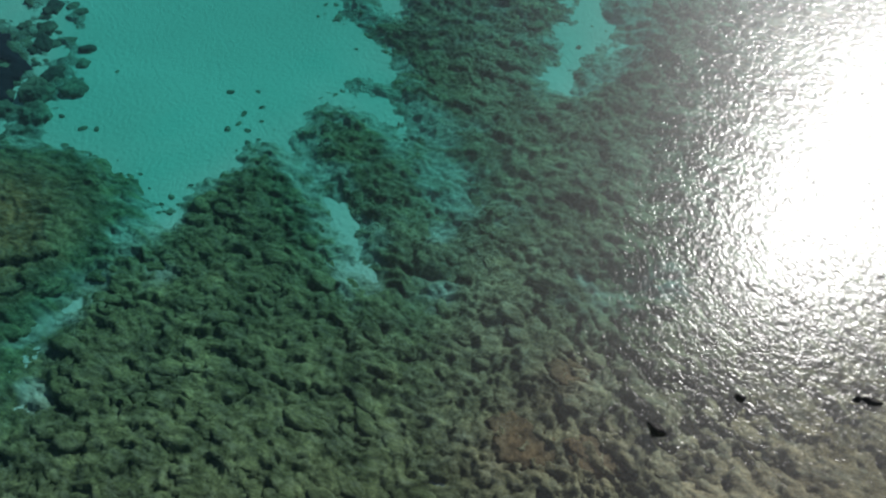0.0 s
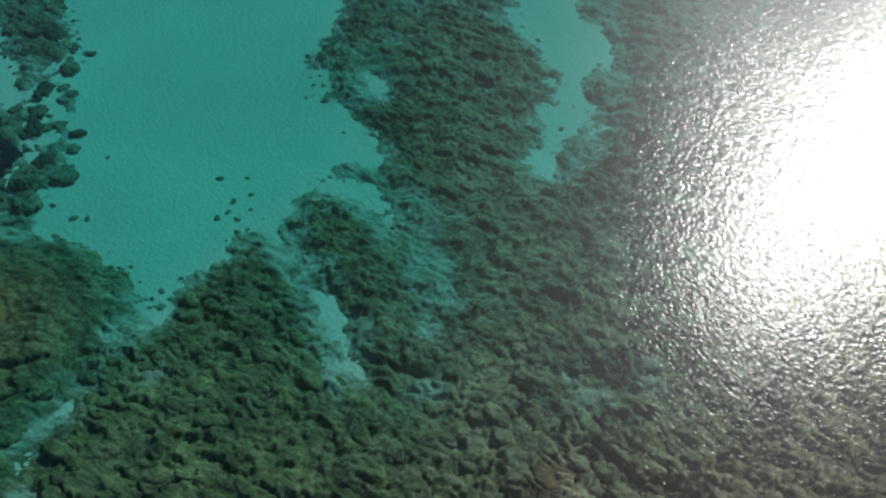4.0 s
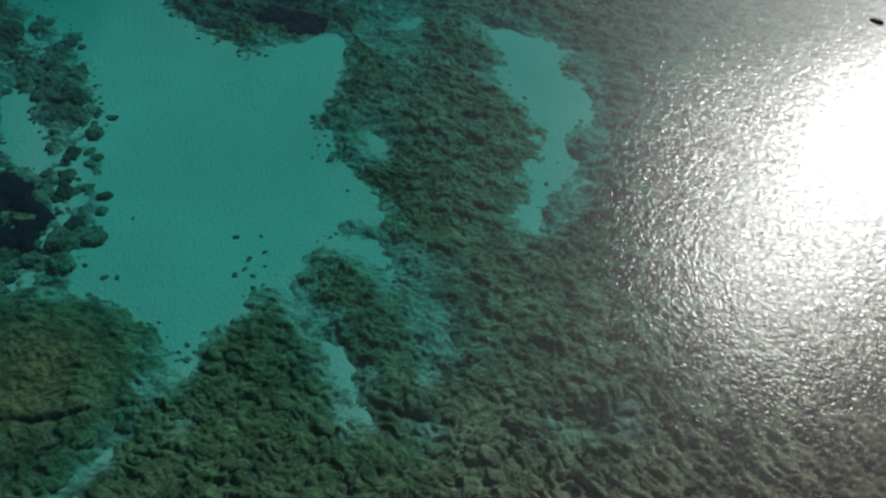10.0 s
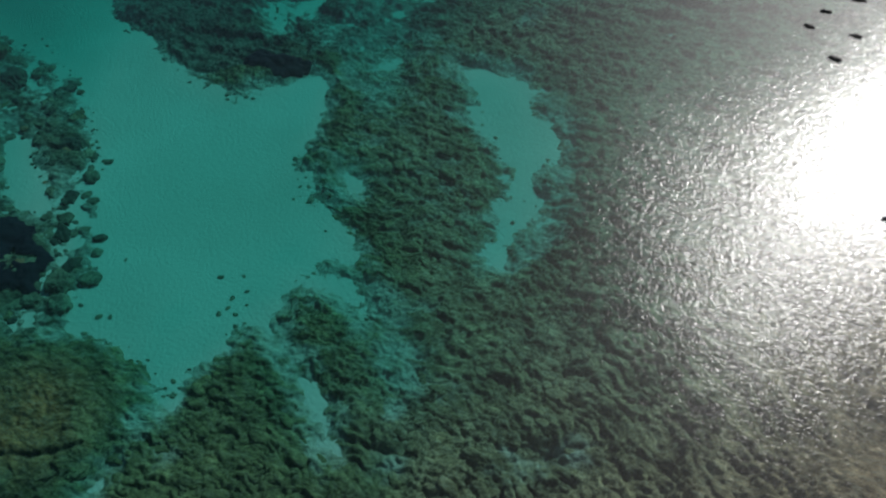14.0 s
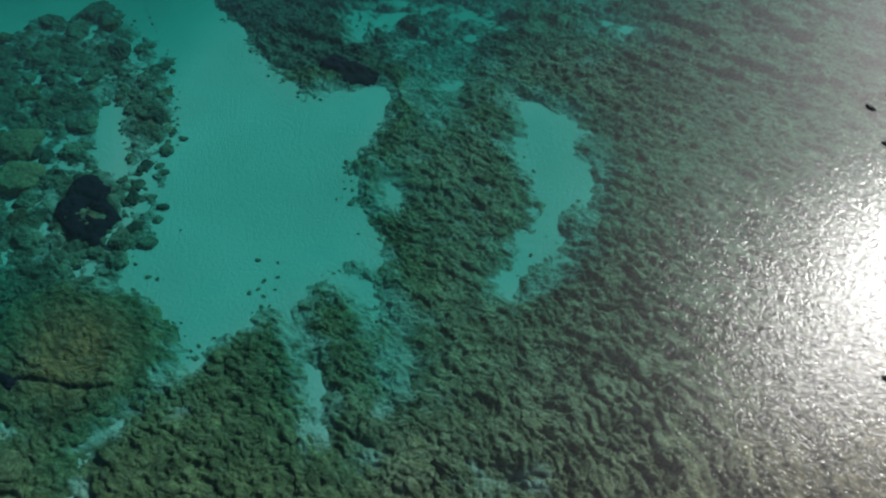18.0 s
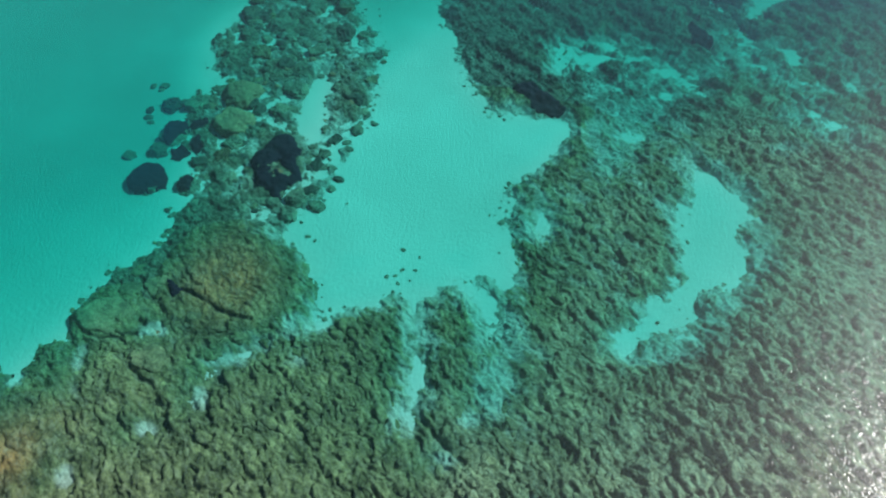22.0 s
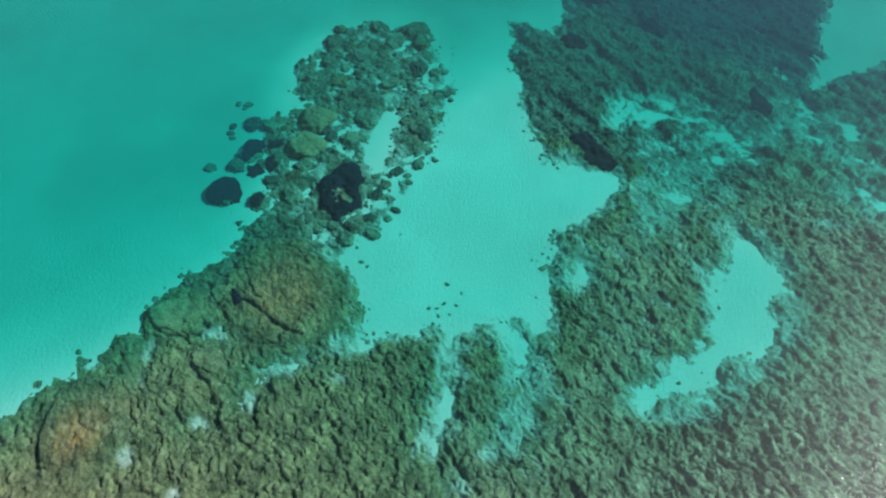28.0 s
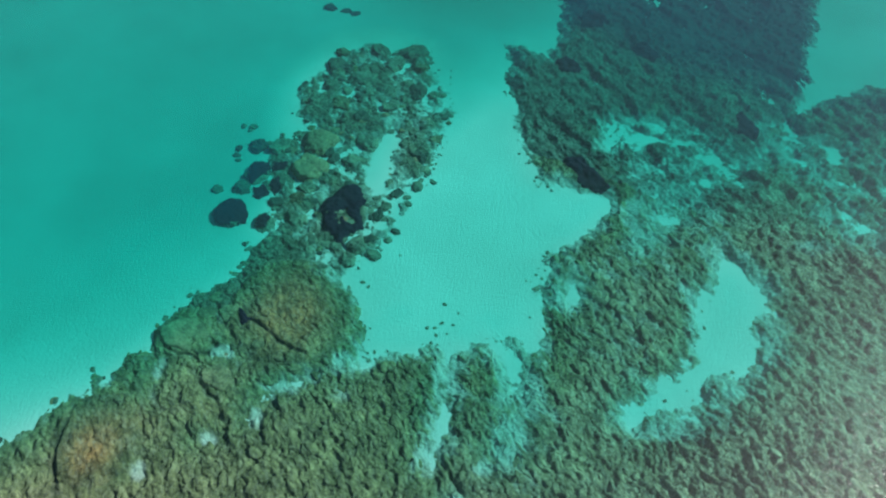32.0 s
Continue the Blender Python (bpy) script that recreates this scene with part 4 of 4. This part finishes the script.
BOULDERS_SHELF = [
    (-19.4, 8.9, 1.47), (-18.2, 11.8, 0.79), (-19.4, 10.8, 0.59), (-19.9, 12.1, 0.57), (-20.9, 11.6, 0.37),
    (-21.4, 9.9, 0.49), (-16.4, 10.5, 0.44), (-15.7, 10.6, 0.38), (-15.1, 11.3, 0.38), (-13.6, 11.5, 0.41),
    (-15.4, 8.3, 0.91), (-19.2, 6.7, 0.4), (-12.9, 10.3, 0.43), (-16.9, 11.6, 0.52), (-13.8, 10.7, 0.37),
    (-12.4, 11.6, 0.4), (-16.4, 9.1, 0.44), (-21.2, 3.6, 0.3), (-19.9, 5.7, 0.49), (-20.3, 1.5, 0.41), (-11.5,
    12.7, 0.47), (-12.2, 9.0, 0.3)
]
FAR_ROCK = [
    (-37.89, 40.24, 0.63), (-36.4, 40.75, 0.47), (-35.44, 40.95, 0.47)
]
for n, (x, y, r) in enumerate(BOULDERS_NORTH + BOULDERS_EAST + BOULDERS_MIDDLE + BOULDERS_WEST):
    if (x, y, r) in BOULDERS_WEST[:6] + BOULDERS_MIDDLE[-3:]:
        boulder(n, x, y, r, 1.05, 40 * n, 0.62, GREEN_ROCK, "grey-green boulder partly covered by black seaweed")
    elif n % 5 == 3:
        boulder(n, x, y, r, 1.25, 57 * n, 0.8, DARK_ROCK, "dark angular boulder on the ridge between sand flats")
    elif n % 7 == 5:
        boulder(n, x, y, r, 1.15, 57 * n, 0.8, BROWN_ROCK, "brown angular boulder on the ridge between sand flats")
    else:
        boulder(n, x, y, r, 1.2, 57 * n, 0.8, GREEN_ROCK, "grey-green boulder grown with algae turf")
for n, (x, y, r) in enumerate(BOULDERS_OCHRE):
    boulder(100 + n, x, y, 1.2 * r, 1.05, 40 * n, 0.6, OCHRE_ROCK, "rounded ochre boulder grown with short yellow algae", lift=level_at(x, y)[1] + 0.2)
for n, (x, y, r) in enumerate(BOULDERS_SHELF):
    boulder(130 + n, x, y, r, 1.35, 25 + 9 * math.sin(n), 0.55, SHELF_ROCK, "low green boulder at the edge of the rock shelf", lift=level_at(x, y)[0] - 0.22 * r)
for n, (x, y, r) in enumerate(FAR_ROCK):
    boulder(160 + n, x, y, r, 1.3, 40 * n, 0.6, DARK_ROCK, "small dark rock alone on the deep sand")
for n, (x, y, r) in enumerate(BOULDER_NEAR):
    boulder(180 + n, x, y, 0.8 * r, 1.5, -30 + 9 * n, 0.45, BROWN_ROCK, "brown weed-grown rock just under the surface", group="rocks in the shallows", lift=level_at(x, y)[0] - 0.12)
rng = random.Random(33)
blocks = [rock_mesh("boulder", 200 + i, 1.3, 1.0, 0.75, 0.26, 4, (GREEN_ROCK, REEF, GREEN_ROCK, DARK_ROCK, REEF)[i % 5]) for i in range(10)]
made = 0
while made < 60:
    x, y = rng.uniform(-33, -14), rng.uniform(10, 36)
    if float(inside_by(np.array([x]), np.array([y]), RIDGE)[0]) < 0.3 or float(inside_by(np.array([x]), np.array([y]), SAND_PATCH_I)[0]) > -0.3:
        continue
    r = rng.choice((0.3, 0.36, 0.44, 0.55))
    ob = new("boulder", blocks[made % 10])
    ob.matrix_world = pose(x, y, level_at(x, y)[1] - 0.05, rng.uniform(-14, 14), rng.uniform(-14, 14), rng.uniform(0, 360)) @ Matrix.Diagonal((r, r, r * rng.uniform(0.8, 1.15), 1))
    tagged(ob, "angular algae-grown boulder packed among others on the ridge", "boulder", "boulders of the reef")
    made += 1
# cobbles heaped along the boulder ridge
rng = random.Random(5)
heap = [rock_mesh("cobble", 70 + i, 1.25, 1.0, 0.7, 0.28, 3, m) for i, m in enumerate((GREEN_ROCK, DARK_ROCK, GREEN_ROCK, DARK_ROCK, GREEN_ROCK, OCHRE_ROCK))]
made = 0
while made < 210:
    x, y = rng.uniform(-31, -16), rng.uniform(-2, 34)
    top, floor_z, ed = level_at(x, y)
    if not (-1.6 if y > 16 else -0.5) < ed < (0.35 if y > 16 else 0.5):
        continue
    r = rng.choice((0.16, 0.22, 0.3, 0.42))
    ob = new("cobble", heap[rng.choice((0, 1, 2, 3, 4, 0, 1, 2, 3, 5))])
    ob.matrix_world = pose(x, y, min(top, floor_z + 0.35) - 0.25 * r, 0, 0, rng.uniform(0, 360)) @ Matrix.Diagonal((r, r, r * rng.uniform(0.8, 1.2), 1))
    tagged(ob, "algae-grown cobble on the boulder ridge" if y > 16 else "algae-grown cobble at the outer edge of the shelf", "stone", "cobbles of the reef")
    made += 1

# ---- loose stones on the sand ----
SPOT = [
    (-8.47, 20.92, 0.2), (-7.73, 19.71, 0.19), (-7.37, 20.94, 0.15), (-7.08, 20.07, 0.17), (-8.2, 18.9, 0.21),
    (-7.44, 18.83, 0.17), (-7.84, 19.18, 0.17), (-7.34, 18.17, 0.19), (-6.98, 19.32, 0.14), (-13.28, 22.12, 0.15),
    (-5.71, 28.56, 0.25), (-5.34, 28.15, 0.22), (-4.64, 25.59, 0.3), (-4.3, 26.54, 0.25), (-5.26, 26.55, 0.16),
    (-5.51, 25.72, 0.13), (-15.89, 28.78, 0.23), (-4.21, 27.13, 0.28)
]
SPOT_WEST = [
    (-31.49, 24.1, 0.39), (-29.38, 21.59, 0.42), (-22.1, 16.29, 0.23), (-21.33, 16.11, 0.19), (-19.09, 6.81,
    0.27), (-16.7, 28.28, 0.32), (-16.07, 28.79, 0.24), (-16.39, 26.38, 0.36), (-14.86, 23.46, 0.31), (-15.9,
    24.05, 0.39), (-21.43, 36.64, 0.41), (-19.4, 35.2, 0.35), (-13.71, 18.91, 0.22), (-13.19, 18.88, 0.18),
    (-21.78, 4.04, 0.26)
]
pebbles = [rock_mesh("stone", 90 + i, 1.2, 0.9, 0.5, 0.3, 2, GREEN_ROCK) for i in range(5)]
for n, (x, y, r) in enumerate(SPOT + SPOT_WEST):
    ob = new("stone", pebbles[n % 5])
    ob.matrix_world = pose(x, y, level_at(x, y)[1] - 0.02, 0, 0, 67 * n) @ Matrix.Diagonal((r * 1.05, r * 1.05, r * 0.8, 1))
    tagged(ob, "small dark stone lying on pale sand", "stone", "loose stones on the sand")
rng = random.Random(9)
made = 0
while made < 190:
    x, y = rng.uniform(-24, 10), rng.uniform(8, 46)
    top, floor_z, ed = level_at(x, y)
    if not -0.1 < ed < 0.65 or float(fractal(np.array([x]), np.array([y]), 3.0, 99, 2)[0]) < 0.0 or top > floor_z + 0.05:
        continue
    r = rng.choice((0.06, 0.08, 0.1, 0.13, 0.18))
    ob = new("stone", pebbles[made % 5])
    ob.matrix_world = pose(x, y, floor_z - 0.02, 0, 0, rng.gauss(-25, 30)) @ Matrix.Diagonal((r, r, r, 1))
    tagged(ob, "small dark stone near the edge of the reef", "stone", "loose stones on the sand")
    made += 1

# ---- black seaweed on the boulders ----
WEEDS_RIDGE = [
    [(-20.1, 24.9), (-19.3, 24.8), (-18.4, 24.2), (-17.9, 23.1), (-16.8, 22.3), (-17.0, 21.5), (-17.2, 20.6), (-16.8,
     20.0), (-17.1, 19.9), (-17.7, 20.3), (-18.6, 20.3), (-19.3, 20.7), (-20.0, 21.5), (-20.5, 22.5), (-20.4, 23.4),
     (-20.4, 24.1)],
    [(-25.3, 16.0), (-25.9, 16.8), (-26.0, 17.5), (-26.1, 18.2), (-25.6, 18.7), (-24.7, 18.4), (-24.0, 18.0), (-23.5,
     17.4), (-23.9, 16.9), (-24.4, 16.4)],
    [(-27.8, 21.8), (-26.9, 22.7), (-26.0, 21.9), (-25.9, 21.0), (-26.1, 20.3), (-26.9, 20.7)],
    [(-26.3, 22.3), (-26.3, 22.8), (-25.6, 23.3), (-25.3, 23.0), (-25.5, 22.4), (-25.8, 22.0)],
    [(-25.7, 20.1), (-25.3, 20.7), (-24.4, 20.3), (-24.5, 19.5), (-25.1, 19.3)],
    [(-25.3, 21.5), (-24.9, 21.8), (-24.0, 21.1), (-23.9, 20.5), (-24.4, 20.6)],
    [(-23.0, 18.0), (-23.0, 18.9), (-22.3, 18.6), (-22.1, 17.9), (-22.6, 17.7)],
    [(-18.2, 12.3), (-17.8, 12.5), (-17.1, 12.2), (-16.7, 11.7), (-17.0, 11.5), (-17.5, 11.9)],
]
WEEDS_OUTER = [
    [(-9.6, 36.2), (-9.2, 37.1), (-8.6, 37.4), (-7.9, 36.9), (-7.1, 36.8), (-6.3, 36.4), (-5.6, 36.0), (-5.7, 35.4),
     (-6.3, 35.2), (-7.0, 35.0), (-7.7, 35.1), (-8.0, 35.7), (-8.6, 36.0), (-9.1, 35.8)],
    [(-18.3, 52.3), (-18.2, 53.5), (-17.0, 54.0), (-15.9, 53.2), (-16.2, 52.1), (-17.4, 51.2)],
    [(-12.8, 51.7), (-12.3, 52.6), (-11.0, 52.7), (-10.0, 52.2), (-10.2, 51.3), (-11.6, 50.9)],
    [(-16.6, 45.8), (-16.1, 46.6), (-15.0, 46.6), (-14.1, 46.3), (-14.5, 45.3), (-15.5, 44.8)],
    [(-1.7, 48.7), (-1.5, 49.6), (-0.5, 48.9), (0.7, 48.5), (0.5, 47.3), (-0.7, 47.4)],
]
GAPS = [[(-18.5, 21.6), (-18.9, 22.6)], [(-18.6, 22.1), (-17.5, 22.0)]]  # bare rock within the largest mat


def weed_mat(n, outline):
    """A ragged mat of weed that drapes over the rock under it, thick in the middle and thin at its rim."""
    step = 0.07
    px, py = [p[0] for p in outline], [p[1] for p in outline]
    vx, vy = np.arange(min(px) - 0.3, max(px) + 0.3, step), np.arange(min(py) - 0.3, max(py) + 0.3, step)
    mx, my = np.meshgrid(vx, vy)
    within = inside_by(mx, my, outline) + 0.16 * fractal(mx, my, 0.6, 300 + n, 4, 0.65)
    if n == 0:
        for (ax, ay), (bx, by) in GAPS:
            t = np.clip(((mx - ax) * (bx - ax) + (my - ay) * (by - ay)) / ((bx - ax) ** 2 + (by - ay) ** 2), 0, 1)
            within = np.minimum(within, np.hypot(mx - ax - t * (bx - ax), my - ay - t * (by - ay)) - 0.2 + 0.16 * fractal(mx, my, 0.5, 320, 3))
    under = np.array([[max(level_at(x + ox, y + oy)[0] for ox, oy in ((0, 0), (0.12, 0), (-0.12, 0), (0, 0.12), (0, -0.12))) for x in vx] for y in vy])
    for bx, by, rx, ry, rz, base, turn in MOUNDS:
        dx, dy = mx - bx, my - by
        q = ((dx * math.cos(turn) + dy * math.sin(turn)) / rx) ** 2 + ((dy * math.cos(turn) - dx * math.sin(turn)) / ry) ** 2
        under = np.where(q < 1, np.maximum(under, base + 0.85 * rz * np.sqrt(np.clip(1 - q, 0, 1))), under)
    for _ in range(3):
        near = np.pad(under, 1, mode="edge")
        under = 0.5 * under + 0.125 * (near[:-2, 1:-1] + near[2:, 1:-1] + near[1:-1, :-2] + near[1:-1, 2:])
    z = under + 0.22 * smooth(-0.12, 0.35, within) - 0.1 + 0.07 * fractal(mx, my, 0.35, 340, 3, 0.6)
    z = np.where(within < -0.02, under - 0.25, np.maximum(z, under + 0.02))
    keep_it = np.maximum(np.maximum(within[:-1, :-1], within[1:, 1:]), np.maximum(within[:-1, 1:], within[1:, :-1])) > 0
    tagged(part("seaweed", sheet("seaweed", vx, vy, z, keep_it), WEEDY), "black-purple seaweed mat draped over a rock", "seaweed", "dark seaweed mats")


for n, outline in enumerate(WEEDS_RIDGE + WEEDS_OUTER):
    weed_mat(n, outline)

# ---- rocks that break the surface towards the shore ----
EMERGENT = [
    (28.3, 39.98, 0.73), (25.88, 38.74, 0.43), (24.4, 37.31, 0.42), (26.81, 36.32, 0.42), (29.34, 35.84, 0.35),
    (24.87, 34.26, 0.47), (29.99, 30.85, 1.1), (28.2, 32.07, 0.23), (23.61, 18.5, 0.79), (24.5, 18.06, 0.68),
    (22.17, 19, 0.4), (23.91, 21.35, 0.39), (24.86, 20.49, 0.55), (25.76, 19.99, 0.6), (23.16, 22.52, 0.25),
    (28.64, 29.65, 0.32)
]
EMERGENT_NEAR = [
    (11.78, 7.61, 0.31), (5.75, 6.79, 0.33), (8.15, 7.7, 0.22), (11.38, 7.68, 0.12)
]
for n, (x, y, r) in enumerate(EMERGENT + EMERGENT_NEAR):
    ob = new("shore_rock", rock_mesh("shore_rock", 120 + n, r * 1.15, r * 0.45, 0.3 + 0.2 * r, 0.3, 3, WET_ROCK))
    ob.matrix_world = pose(x, y, -0.12, 0, 0, -25 + 12 * math.sin(n * 2.1))
    tagged(ob, "wet black rock that breaks the water near the shore", "rock", "rocks in the shallows")
